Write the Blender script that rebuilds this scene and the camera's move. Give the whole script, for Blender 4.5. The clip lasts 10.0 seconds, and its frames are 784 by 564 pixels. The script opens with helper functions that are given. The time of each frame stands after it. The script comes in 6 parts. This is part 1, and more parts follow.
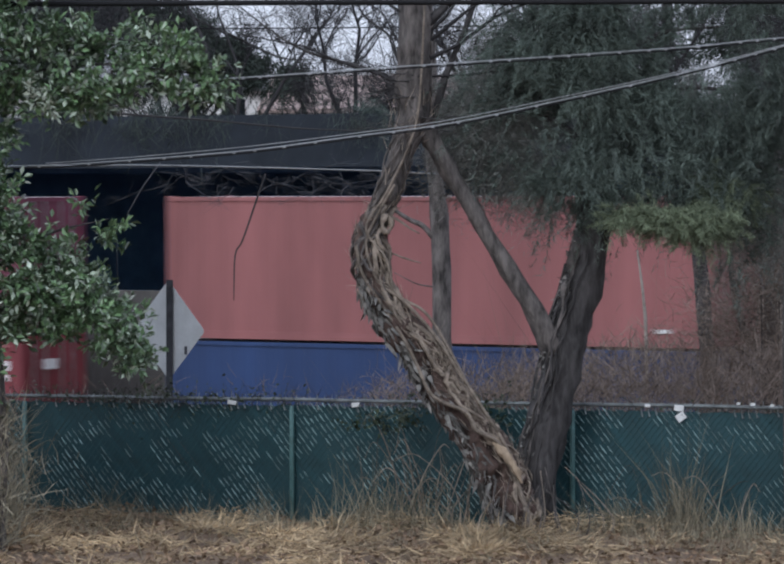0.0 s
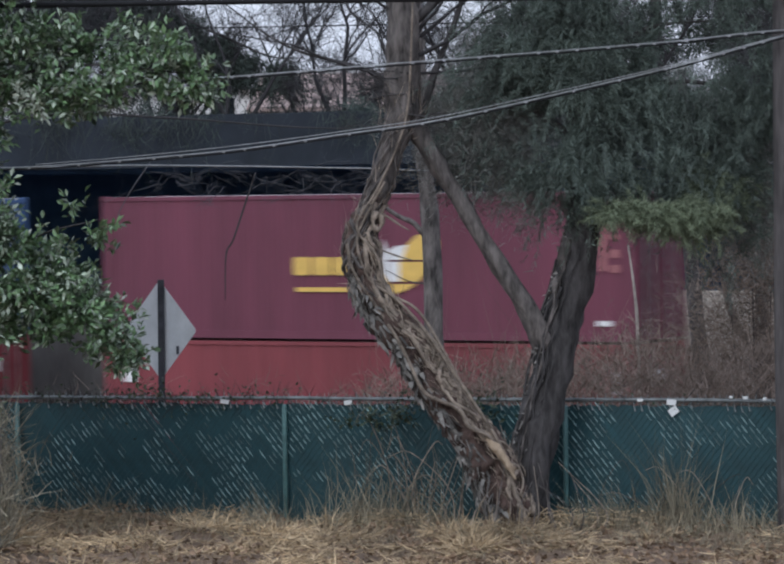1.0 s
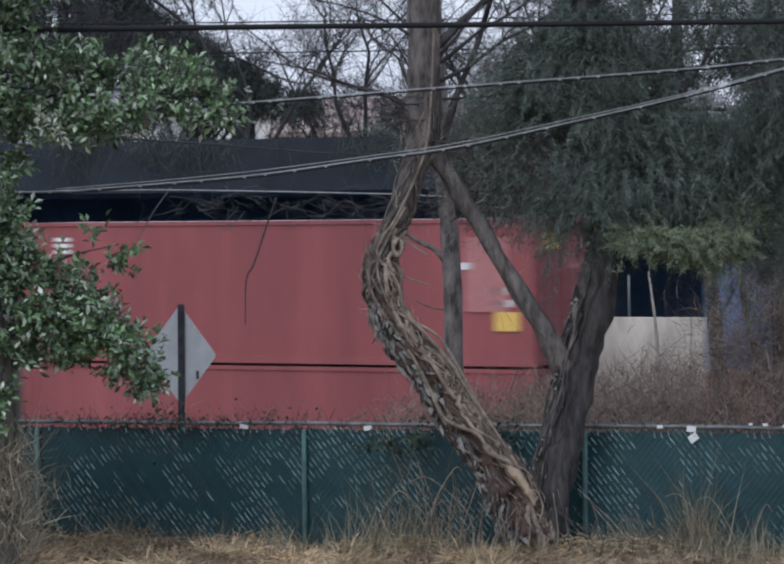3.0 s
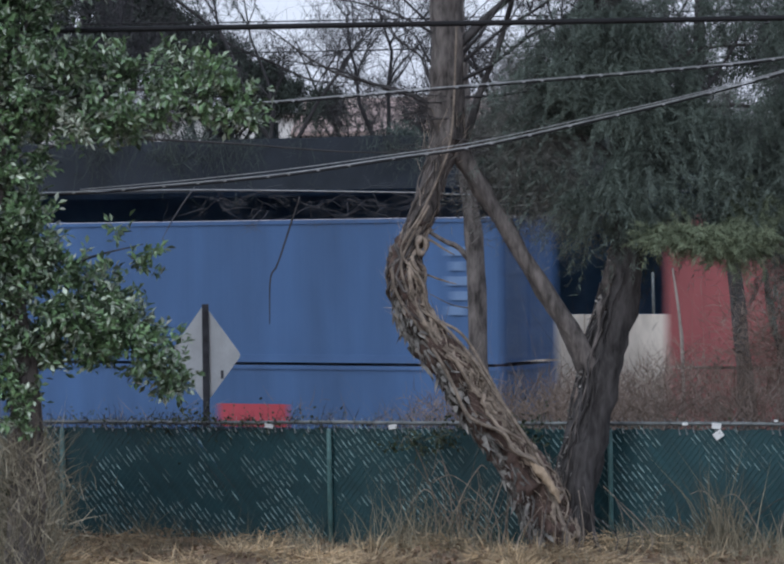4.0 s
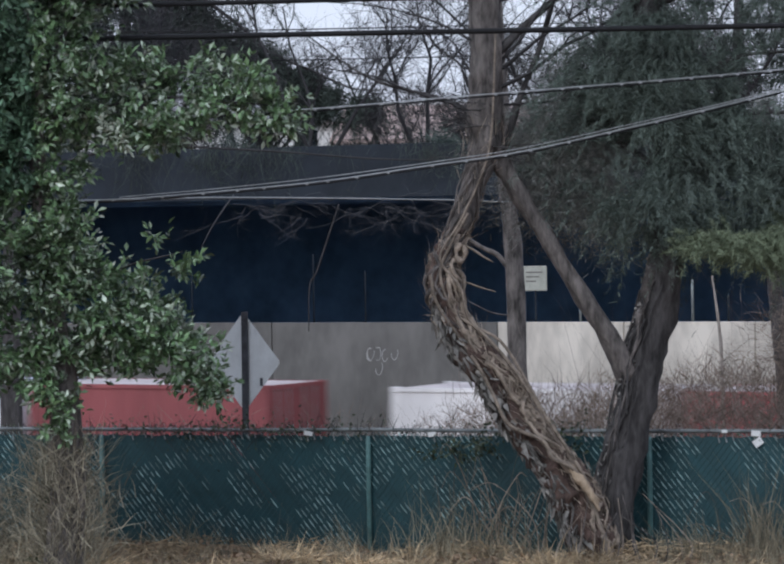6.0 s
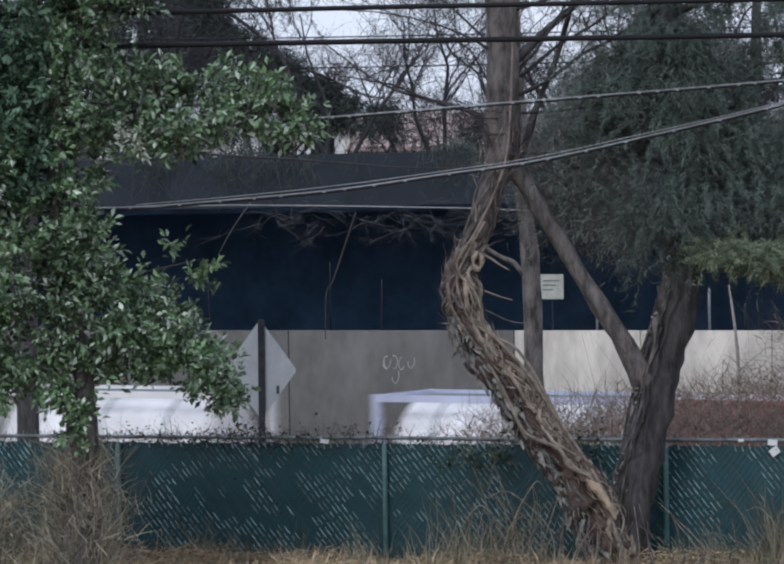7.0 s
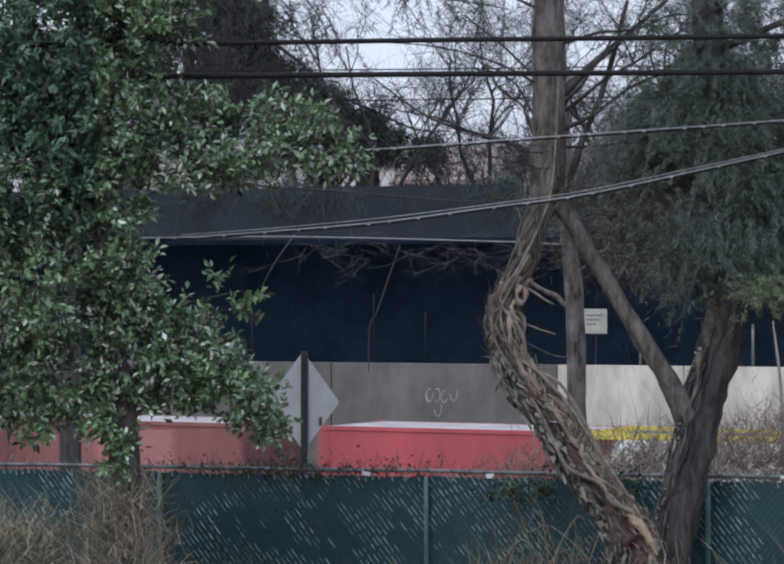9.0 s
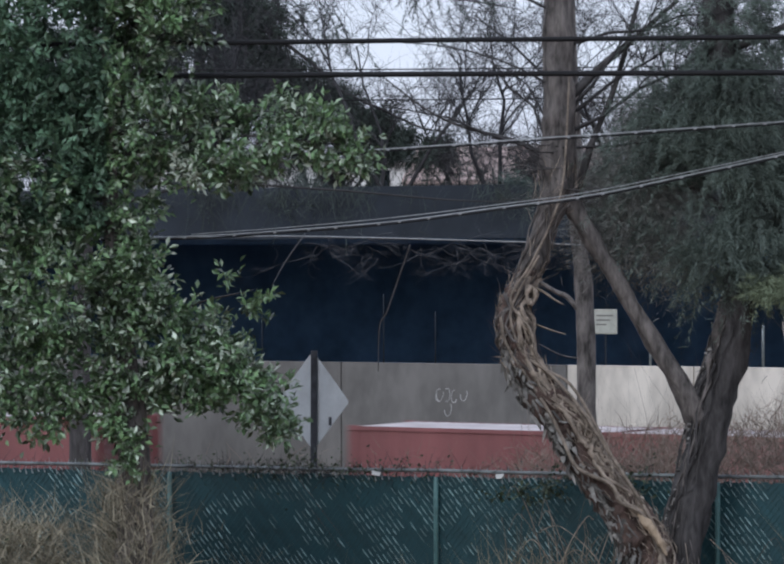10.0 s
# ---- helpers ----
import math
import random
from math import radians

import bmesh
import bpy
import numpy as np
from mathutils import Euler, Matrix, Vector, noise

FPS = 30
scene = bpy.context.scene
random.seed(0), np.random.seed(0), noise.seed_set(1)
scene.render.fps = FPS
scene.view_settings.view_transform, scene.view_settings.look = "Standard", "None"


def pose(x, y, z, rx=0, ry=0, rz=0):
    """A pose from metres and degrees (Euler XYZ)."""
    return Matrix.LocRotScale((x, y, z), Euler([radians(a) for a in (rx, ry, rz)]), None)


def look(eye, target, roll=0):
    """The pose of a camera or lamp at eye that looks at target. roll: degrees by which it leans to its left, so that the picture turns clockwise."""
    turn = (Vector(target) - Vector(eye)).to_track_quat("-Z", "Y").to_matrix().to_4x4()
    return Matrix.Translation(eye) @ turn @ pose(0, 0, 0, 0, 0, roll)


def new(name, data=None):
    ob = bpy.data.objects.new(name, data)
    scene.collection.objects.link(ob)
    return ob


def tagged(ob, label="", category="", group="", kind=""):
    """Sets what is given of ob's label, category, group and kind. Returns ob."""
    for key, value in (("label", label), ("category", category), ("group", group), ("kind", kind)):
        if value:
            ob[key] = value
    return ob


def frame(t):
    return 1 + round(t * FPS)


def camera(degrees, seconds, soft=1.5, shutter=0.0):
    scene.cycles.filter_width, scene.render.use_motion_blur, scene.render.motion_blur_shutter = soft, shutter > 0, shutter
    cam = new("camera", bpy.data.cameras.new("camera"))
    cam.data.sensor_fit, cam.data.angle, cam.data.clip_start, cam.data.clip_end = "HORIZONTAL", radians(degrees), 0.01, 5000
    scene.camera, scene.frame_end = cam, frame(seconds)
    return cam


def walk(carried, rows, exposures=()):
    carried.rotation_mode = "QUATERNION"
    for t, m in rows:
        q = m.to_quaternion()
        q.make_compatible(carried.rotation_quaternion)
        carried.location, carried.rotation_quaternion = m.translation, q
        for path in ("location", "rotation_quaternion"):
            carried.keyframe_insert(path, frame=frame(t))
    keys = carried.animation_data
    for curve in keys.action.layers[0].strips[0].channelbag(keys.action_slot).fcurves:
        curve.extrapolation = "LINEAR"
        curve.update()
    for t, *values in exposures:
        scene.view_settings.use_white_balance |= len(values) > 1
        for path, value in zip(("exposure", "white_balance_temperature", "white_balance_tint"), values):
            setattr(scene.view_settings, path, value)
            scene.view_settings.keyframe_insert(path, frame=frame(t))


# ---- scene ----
EYE = 3.6
cam = camera(12.964, 10.0, soft=2.3, shutter=0.48)
# seconds, yaw, pitch, roll of a hand-held camera that stands on one spot
ROWS = [
    (0.0, -0.730, -1.623, 0.217),
    (0.5, -0.730, -1.603, 0.613),
    (1.0, -0.894, -1.668, 0.851),
    (1.5, -1.100, -1.624, 0.764),
    (2.0, -1.115, -1.396, 0.482),
    (2.5, -0.816, -1.238, 0.461),
    (4.0, -0.161, -1.256, 0.974),
    (4.5, 0.000, -1.270, 1.000),
    (5.0, 0.193, -1.258, 1.005),
    (5.5, 0.349, -1.189, 1.027),
    (7.0, 0.767, -0.982, 0.883),
    (7.5, 0.916, -0.865, 0.775),
    (8.0, 1.065, -0.702, 0.614),
    (8.5, 1.283, -0.526, 0.476),
    (9.0, 1.499, -0.432, 0.311),
    (9.5, 1.648, -0.392, 0.233),
    (10.0, 1.668, -0.434, 0.180),
]
walk(cam, [(t, pose(0, 0, EYE, 90 + pitch, roll, yaw)) for t, yaw, pitch, roll in ROWS],
     exposures=[(0.0, 0.2, 5680, 4.0), (10.0, 0.2, 5680, 4.0)])

# ---- light: an overcast winter afternoon ----
SUN_EL, SUN_AZ = 38.0, 205.0
world = bpy.data.worlds.new("sky")
scene.world = world
world.use_nodes = True
wt = world.node_tree
wt.nodes.clear()
sky = wt.nodes.new("ShaderNodeTexSky")
sky.sky_type = "NISHITA"
sky.sun_disc = False
sky.sun_elevation, sky.sun_rotation = radians(SUN_EL), radians(SUN_AZ)
sky.dust_density, sky.air_density = 4.0, 1.0
coord = wt.nodes.new("ShaderNodeTexCoord")
cloud = wt.nodes.new("ShaderNodeTexNoise")
cloud.inputs["Scale"].default_value, cloud.inputs["Detail"].default_value = 3.0, 6.0
ramp = wt.nodes.new("ShaderNodeValToRGB")
ramp.color_ramp.elements[0].position, ramp.color_ramp.elements[0].color = 0.3, (6.3, 6.15, 6.9, 1)
ramp.color_ramp.elements[1].position, ramp.color_ramp.elements[1].color = 0.7, (8.1, 7.85, 8.6, 1)
mixer = wt.nodes.new("ShaderNodeMix")
mixer.data_type = "RGBA"
mixer.inputs["Factor"].default_value = 0.8
back = wt.nodes.new("ShaderNodeBackground")
back.inputs["Strength"].default_value = 0.118
outw = wt.nodes.new("ShaderNodeOutputWorld")
wt.links.new(coord.outputs["Generated"], cloud.inputs["Vector"])
wt.links.new(cloud.outputs["Fac"], ramp.inputs["Fac"])
wt.links.new(sky.outputs["Color"], mixer.inputs["A"])
wt.links.new(ramp.outputs["Color"], mixer.inputs["B"])
wt.links.new(mixer.outputs["Result"], back.inputs["Color"])
wt.links.new(back.outputs["Background"], outw.inputs["Surface"])

sun = new("sun", bpy.data.lights.new("sun", "SUN"))
sun.data.energy, sun.data.angle, sun.data.color = 0.55, radians(25), (1.0, 0.985, 0.97)
az, el = radians(SUN_AZ), radians(SUN_EL)
sun.matrix_world = look((math.sin(az) * math.cos(el) * 50, math.cos(az) * math.cos(el) * 50, math.sin(el) * 50), (0, 0, 0))


# ---- materials ----
def mat(name, base, rough=0.8, metal=0.0, scale=6.0, vary=0.25, bump=0.15, second=None, stretch=(1, 1, 1), island=0.0, each=0.0, spec=0.5, fine=5.0):
    """A surface with coarse and fine variation, bump, and spread from piece to piece."""
    m = bpy.data.materials.new(name)
    m.use_nodes = True
    nt = m.node_tree
    bsdf = nt.nodes["Principled BSDF"]
    bsdf.inputs["Roughness"].default_value = rough
    bsdf.inputs["Metallic"].default_value = metal
    bsdf.inputs["Specular IOR Level"].default_value = spec
    tc = nt.nodes.new("ShaderNodeTexCoord")
    mp = nt.nodes.new("ShaderNodeMapping")
    mp.inputs["Scale"].default_value = stretch
    nt.links.new(tc.outputs["Object"], mp.inputs["Vector"])
    big = nt.nodes.new("ShaderNodeTexNoise")
    big.inputs["Scale"].default_value, big.inputs["Detail"].default_value = scale, 6.0
    small = nt.nodes.new("ShaderNodeTexNoise")
    small.inputs["Scale"].default_value, small.inputs["Detail"].default_value = scale * fine, 4.0
    nt.links.new(mp.outputs["Vector"], big.inputs["Vector"])
    nt.links.new(mp.outputs["Vector"], small.inputs["Vector"])
    add = nt.nodes.new("ShaderNodeMath")
    add.operation = "MULTIPLY_ADD"
    add.inputs[1].default_value = 0.4
    nt.links.new(small.outputs["Fac"], add.inputs[0])
    nt.links.new(big.outputs["Fac"], add.inputs[2])
    ramp = nt.nodes.new("ShaderNodeValToRGB")
    dark = second or tuple(c * (1 - vary) for c in base)
    lite = tuple(min(1, c * (1 + vary)) for c in base)
    ramp.color_ramp.elements[0].position, ramp.color_ramp.elements[0].color = 0.48, (*dark, 1)
    ramp.color_ramp.elements[1].position, ramp.color_ramp.elements[1].color = 0.92, (*lite, 1)
    nt.links.new(add.outputs["Value"], ramp.inputs["Fac"])
    colour = ramp.outputs["Color"]
    for amount, node, socket in ((island, "ShaderNodeNewGeometry", "Random Per Island"), (each, "ShaderNodeObjectInfo", "Random")):
        if amount:
            info = nt.nodes.new(node)
            rng = nt.nodes.new("ShaderNodeMapRange")
            rng.inputs["To Min"].default_value, rng.inputs["To Max"].default_value = 1 - amount, 1 + amount
            hsv = nt.nodes.new("ShaderNodeHueSaturation")
            nt.links.new(info.outputs[socket], rng.inputs["Value"])
            nt.links.new(rng.outputs["Result"], hsv.inputs["Value"])
            nt.links.new(colour, hsv.inputs["Color"])
            colour = hsv.outputs["Color"]
    nt.links.new(colour, bsdf.inputs["Base Color"])
    if bump:
        bn = nt.nodes.new("ShaderNodeBump")
        bn.inputs["Strength"].default_value, bn.inputs["Distance"].default_value = min(1.0, bump * 3), 0.02
        nt.links.new(add.outputs["Value"], bn.inputs["Height"])
        nt.links.new(bn.outputs["Normal"], bsdf.inputs["Normal"])
    return m


EARTH = mat("earth", (0.18, 0.125, 0.085), 0.95, scale=1.2, vary=0.45, bump=0.3)
BALLAST = mat("ballast", (0.2, 0.19, 0.18), 0.95, scale=5, vary=0.4, bump=0.3)
STRAW = mat("dry_grass", (0.45, 0.342, 0.21), 0.85, scale=0.9, vary=0.45, bump=0, island=0.5)
WEED = mat("dry_weed", (0.26, 0.228, 0.16), 0.9, scale=0.8, vary=0.4, bump=0, island=0.55)
LITTER = mat("leaf_litter", (0.2, 0.135, 0.085), 0.85, scale=1.0, vary=0.35, bump=0, island=0.5)
CONC_GREY = mat("weathered_concrete", (0.15, 0.142, 0.134), 0.9, scale=0.9, vary=0.3, bump=0.06, stretch=(1, 1, 0.5))
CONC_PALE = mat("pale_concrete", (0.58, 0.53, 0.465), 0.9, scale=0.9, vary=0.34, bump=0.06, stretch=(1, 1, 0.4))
# darkened in its base colour, below what the overcast light would give
DECK_DARK = mat("darkened_concrete", (0.022, 0.028, 0.038), 0.95, scale=0.6, vary=0.3, bump=0.08)
# navy base colour carries the tint of the bay's deep shade
SOFFIT = mat("shade_blue_soffit", (0.085, 0.148, 0.25), 0.98, scale=0.7, vary=0.3, bump=0.05, spec=0.1)
GALV = mat("galvanised_steel", (0.3, 0.33, 0.33), 0.55, 0.6, scale=8, vary=0.25, bump=0.03)
RAIL_GREY = mat("weathered_rail", (0.17, 0.185, 0.19), 0.6, 0.3, scale=3, vary=0.6, bump=0.04)
PALE_LEAF = mat("pale_leaf", (0.42, 0.46, 0.38), 0.5, scale=3, vary=0.3, bump=0, island=0.3)
SLAT = mat("green_plastic_slat", (0.015, 0.06, 0.072), 0.45, scale=1.3, vary=0.35, bump=0.05, each=0.12)
WIRE_GLINT = mat("glint_toned_wire", (0.235, 0.335, 0.335), 0.4, scale=1.7, vary=0.5, bump=0, island=0.6)
WIRE_DARK = mat("dark_green_wire", (0.028, 0.078, 0.084), 0.5, scale=3, vary=0.4, bump=0)
GREEN_POST = mat("green_coated_post", (0.11, 0.21, 0.21), 0.45, scale=6, vary=0.3, bump=0.04)
WHITE_TAG = mat("white_plastic", (0.75, 0.76, 0.76), 0.5, scale=20, vary=0.1, bump=0.02)
BARK = mat("bark", (0.115, 0.102, 0.096), 0.95, scale=11, vary=0.75, bump=0.33, stretch=(1, 1, 0.3), fine=3.5)
BARK_RED = mat("reddish_bark", (0.075, 0.05, 0.042), 0.95, scale=9, vary=0.75, bump=0.33, stretch=(1, 1, 0.3), fine=3.5)
BARK_FLAKE = mat("grey_bark_flake", (0.185, 0.176, 0.164), 0.95, scale=9, vary=0.5, bump=0.2, island=0.6)
BARK_DARK = mat("dark_bark", (0.054, 0.05, 0.05), 0.95, scale=11, vary=0.7, bump=0.33, stretch=(1, 1, 0.3), fine=3.5)
BRUSH = mat("dry_brush", (0.2, 0.157, 0.128), 0.9, scale=0.9, vary=0.45, bump=0, island=0.5)
SAPLING = mat("pale_sapling_bark", (0.33, 0.29, 0.26), 0.85, scale=6, vary=0.3, bump=0)
POLE_WOOD = mat("weathered_pole", (0.088, 0.08, 0.08), 0.95, scale=9, vary=0.5, bump=0.3, stretch=(1, 1, 0.15), fine=3.5)
BARE_WOOD = mat("bare_wood", (0.4, 0.31, 0.22), 0.85, scale=8, vary=0.3, bump=0.3, stretch=(1, 1, 0.2))
VINE = mat("dry_vine", (0.27, 0.223, 0.18), 0.9, scale=9, vary=0.55, bump=0.3, island=0.7)
TWIG = mat("bare_twig", (0.042, 0.039, 0.041), 0.9, scale=4, vary=0.3, bump=0, island=0.3)
TWIG_PALE = mat("pale_twig", (0.085, 0.086, 0.096), 0.9, scale=4, vary=0.3, bump=0, island=0.3)
LEAF = mat("evergreen_leaf", (0.115, 0.185, 0.086), 0.3, scale=1.5, vary=0.55, bump=0, island=0.75, spec=0.9)
# pale leaf colour with the glint of the sky painted in
LEAF_GLINT = mat("glint_toned_leaf", (0.42, 0.48, 0.38), 0.3, scale=2.5, vary=0.4, bump=0, island=0.45, spec=0.8)
# darker copy of the leaf green, with the deep crown's shade in its colour
LEAF_DARK = mat("shade_toned_leaf", (0.095, 0.16, 0.1), 0.4, scale=1.2, vary=0.45, bump=0, island=0.55)
WEED_GREY = mat("grey_weed", (0.29, 0.26, 0.19), 0.9, scale=0.9, vary=0.5, bump=0, island=0.6)
BOARD = mat("weathered_board", (0.4, 0.4, 0.35), 0.8, scale=4, vary=0.2, bump=0.03)
NEEDLE = mat("conifer_needle", (0.107, 0.136, 0.115), 0.7, scale=2.2, vary=0.6, bump=0, island=0.45)
NEEDLE_DARK = mat("dark_evergreen_needle", (0.05, 0.064, 0.052), 0.8, scale=0.4, vary=0.4, bump=0, island=0.4)
NEEDLE_PALE = mat("yellow_green_needle", (0.16, 0.192, 0.12), 0.75, scale=1.0, vary=0.4, bump=0, island=0.45)
IVY = mat("ivy_leaf", (0.035, 0.05, 0.022), 0.5, scale=2, vary=0.4, bump=0, island=0.5)
SIGN_BACK = mat("sign_aluminium", (0.56, 0.58, 0.59), 0.6, 0.1, scale=5, vary=0.1, bump=0.02)
SIGN_POST = mat("rusty_steel_post", (0.06, 0.062, 0.072), 0.7, 0.4, scale=14, vary=0.4, bump=0.1)
CABLE = mat("black_cable", (0.014, 0.014, 0.016), 0.7, scale=9, vary=0.2, bump=0, spec=0.25)
CABLE_PALE = mat("aluminium_cable", (0.36, 0.37, 0.38), 0.4, 0.7, scale=9, vary=0.2, bump=0)
RUST = mat("rusted_steel", (0.14, 0.07, 0.045), 0.85, 0.3, scale=6, vary=0.4, bump=0.1)
RAIL = mat("rail_steel", (0.2, 0.17, 0.15), 0.45, 0.8, scale=8, vary=0.3, bump=0.05)
TIMBER = mat("sleeper_timber", (0.1, 0.08, 0.065), 0.95, scale=5, vary=0.4, bump=0.3)
ROOF_BROWN = mat("brown_roof_shingle", (0.44, 0.34, 0.31), 0.9, scale=1.5, vary=0.3, bump=0.2)
ROOF_GREY = mat("grey_roof_shingle", (0.33, 0.33, 0.34), 0.9, scale=1.5, vary=0.3, bump=0.2)
DEAD_NEEDLE = mat("dead_needle", (0.22, 0.222, 0.205), 0.9, scale=1.0, vary=0.4, bump=0, island=0.4)
SIDING = mat("pale_siding", (0.78, 0.77, 0.76), 0.8, scale=2, vary=0.12, bump=0.05)
GLASS_DARK = mat("dark_window_glass", (0.02, 0.025, 0.03), 0.1, scale=2, vary=0.2, bump=0)
PAINT_WHITE = mat("white_lettering", (0.78, 0.78, 0.78), 0.6, scale=5, vary=0.08, bump=0.02)
PAINT_YELLOW = mat("yellow_lettering", (0.73, 0.49, 0.12), 0.55, scale=5, vary=0.12, bump=0.02)
PAINT_RED = mat("red_panel", (0.36, 0.05, 0.07), 0.6, scale=5, vary=0.12, bump=0.02)
PAINT_PINK = mat("faded_panel", (0.4, 0.17, 0.17), 0.7, scale=5, vary=0.12, bump=0.02)
PAINT_PALE_BLUE = mat("pale_blue_lettering", (0.15, 0.235, 0.4), 0.7, scale=5, vary=0.12, bump=0.02)
PAINT_CODE = mat("worn_code_lettering", (0.25, 0.34, 0.48), 0.7, scale=5, vary=0.2, bump=0.02)
GRAFFITI = mat("white_spray_paint", (0.42, 0.41, 0.4), 0.8, scale=6, vary=0.2, bump=0)


def paint(name, base, dull=0.55):
    return mat(name, base, dull, 0.0, scale=0.8, vary=0.24, bump=0.03, stretch=(1, 1, 0.12), fine=9)


P_ORANGE = paint("faded_orange_red_paint", (0.295, 0.116, 0.115))
P_MAROON = paint("maroon_paint", (0.148, 0.039, 0.066))
P_RED = paint("brick_red_paint", (0.27, 0.075, 0.08))
P_BLUE = paint("cobalt_blue_paint", (0.056, 0.117, 0.258))
P_SLATE = paint("slate_blue_paint", (0.065, 0.115, 0.24))
P_NAVY = paint("navy_blue_paint", (0.024, 0.052, 0.15))
P_CRIMSON = paint("bright_red_paint", (0.44, 0.085, 0.1))
P_DEEP_RED = paint("deep_red_paint", (0.21, 0.045, 0.055))
P_BROWN = paint("brown_red_paint", (0.2, 0.075, 0.075))
P_BRICK = paint("faded_brick_paint", (0.26, 0.105, 0.1))
P_YELLOW = paint("yellow_frame_paint", (0.78, 0.65, 0.1))
P_WHITE = paint("white_tank_cladding", (0.77, 0.745, 0.745))
P_LAV = paint("blue_white_frame_paint", (0.5, 0.52, 0.66))


# ---- building blocks ----
def box(bm, x0, x1, y0, y1, z0, z1):
    v = [bm.verts.new((x, y, z)) for z in (z0, z1) for x, y in ((x0, y0), (x1, y0), (x1, y1), (x0, y1))]
    for f in ((3, 2, 1, 0), (4, 5, 6, 7), (0, 1, 5, 4), (1, 2, 6, 5), (2, 3, 7, 6), (3, 0, 4, 7)):
        bm.faces.new([v[i] for i in f])
    return v


def soft_box(bm, x0, x1, y0, y1, z0, z1, r=0.01):
    v = box(bm, x0, x1, y0, y1, z0, z1)
    edges = {e for q in v for e in q.link_edges}
    bmesh.ops.bevel(bm, geom=list(edges), offset=r, segments=1, affect="EDGES")


def tube(bm, pts, radii, sides=8, rough=0.0, seed=0, cap=True):
    """A tapered, slightly uneven tube along points."""
    pts = [Vector(p) for p in pts]
    rings = []
    for i, p in enumerate(pts):
        d = (pts[min(i + 1, len(pts) - 1)] - pts[max(i - 1, 0)]).normalized()
        a = d.cross(Vector((0, 1, 0.03)) if abs(d.y) < 0.9 else Vector((1, 0, 0))).normalized()
        b = d.cross(a)
        ring = []
        for k in range(sides):
            w = math.tau * k / sides
            dirn = a * math.cos(w) + b * math.sin(w)
            r = radii[i]
            if rough:
                r *= 1 + rough * noise.noise(Vector((math.cos(w) * 1.7 + seed, math.sin(w) * 1.7, i * 0.35 + seed)))
                r *= 1 + rough * 0.35 * noise.noise(Vector((math.cos(w) * 5 + seed, math.sin(w) * 5, i * 0.8)))
            ring.append(bm.verts.new(p + dirn * r))
        rings.append(ring)
    for r0, r1 in zip(rings, rings[1:]):
        for k in range(sides):
            bm.faces.new((r0[k], r0[(k + 1) % sides], r1[(k + 1) % sides], r1[k]))
    if cap and sides > 2:
        bm.faces.new(rings[0][::-1])
        bm.faces.new(rings[-1])


def smooth_path(pts, n):
    """A Catmull-Rom path of n steps to each span; works on points with any number of values."""
    P = [np.array(p, float) for p in pts]
    P = [2 * P[0] - P[1]] + P + [2 * P[-1] - P[-2]]
    out = []
    for i in range(1, len(P) - 2):
        for k in range(n):
            s = k / n
            a, b, c, d = P[i - 1:i + 3]
            out.append(0.5 * (2 * b + (c - a) * s + (2 * a - 5 * b + 4 * c - d) * s * s + (3 * b - a - 3 * c + d) * s ** 3))
    out.append(P[-2])
    return out


def part(name, bm, material, parent=None, label="", smooth=False):
    me = bpy.data.meshes.new(name)
    if isinstance(bm, tuple):
        me.from_pydata(bm[0], [], bm[1])
    else:
        bmesh.ops.recalc_face_normals(bm, faces=bm.faces)
        bm.to_mesh(me)
        bm.free()
    me.materials.append(material)
    if smooth:
        me.polygons.foreach_set("use_smooth", [True] * len(me.polygons))
    ob = new(name, me)
    if parent:
        ob.parent = parent
    if label:
        tagged(ob, label)
    return ob


def thing(name, m, label, category, group="", kind=""):
    ob = new(name)
    ob.empty_display_size = 0.3
    ob.matrix_world = m
    return tagged(ob, label, category, group, kind)


def cards(centres, dirs, ups, lengths, widths, fold=0.25, points=4):
    """Many small leaves: a folded lozenge each, joined into one mesh."""
    n = len(centres)
    side = np.cross(dirs, ups)
    side /= np.linalg.norm(side, axis=1, keepdims=True) + 1e-9
    upn = np.cross(side, dirs)
    L, Wd = lengths[:, None], widths[:, None]
    base = centres - dirs * L * 0.5
    tip = centres + dirs * L * 0.5
    l = centres + side * Wd * 0.5 + upn * Wd * fold
    r = centres - side * Wd * 0.5 + upn * Wd * fold
    V = np.stack([base, r, tip, l], 1).reshape(-1, 3)
    i = np.arange(n) * 4
    faces = np.concatenate([np.stack([i, i + 1, i + 2], 1), np.stack([i, i + 2, i + 3], 1)])
    return V.tolist(), faces.tolist()


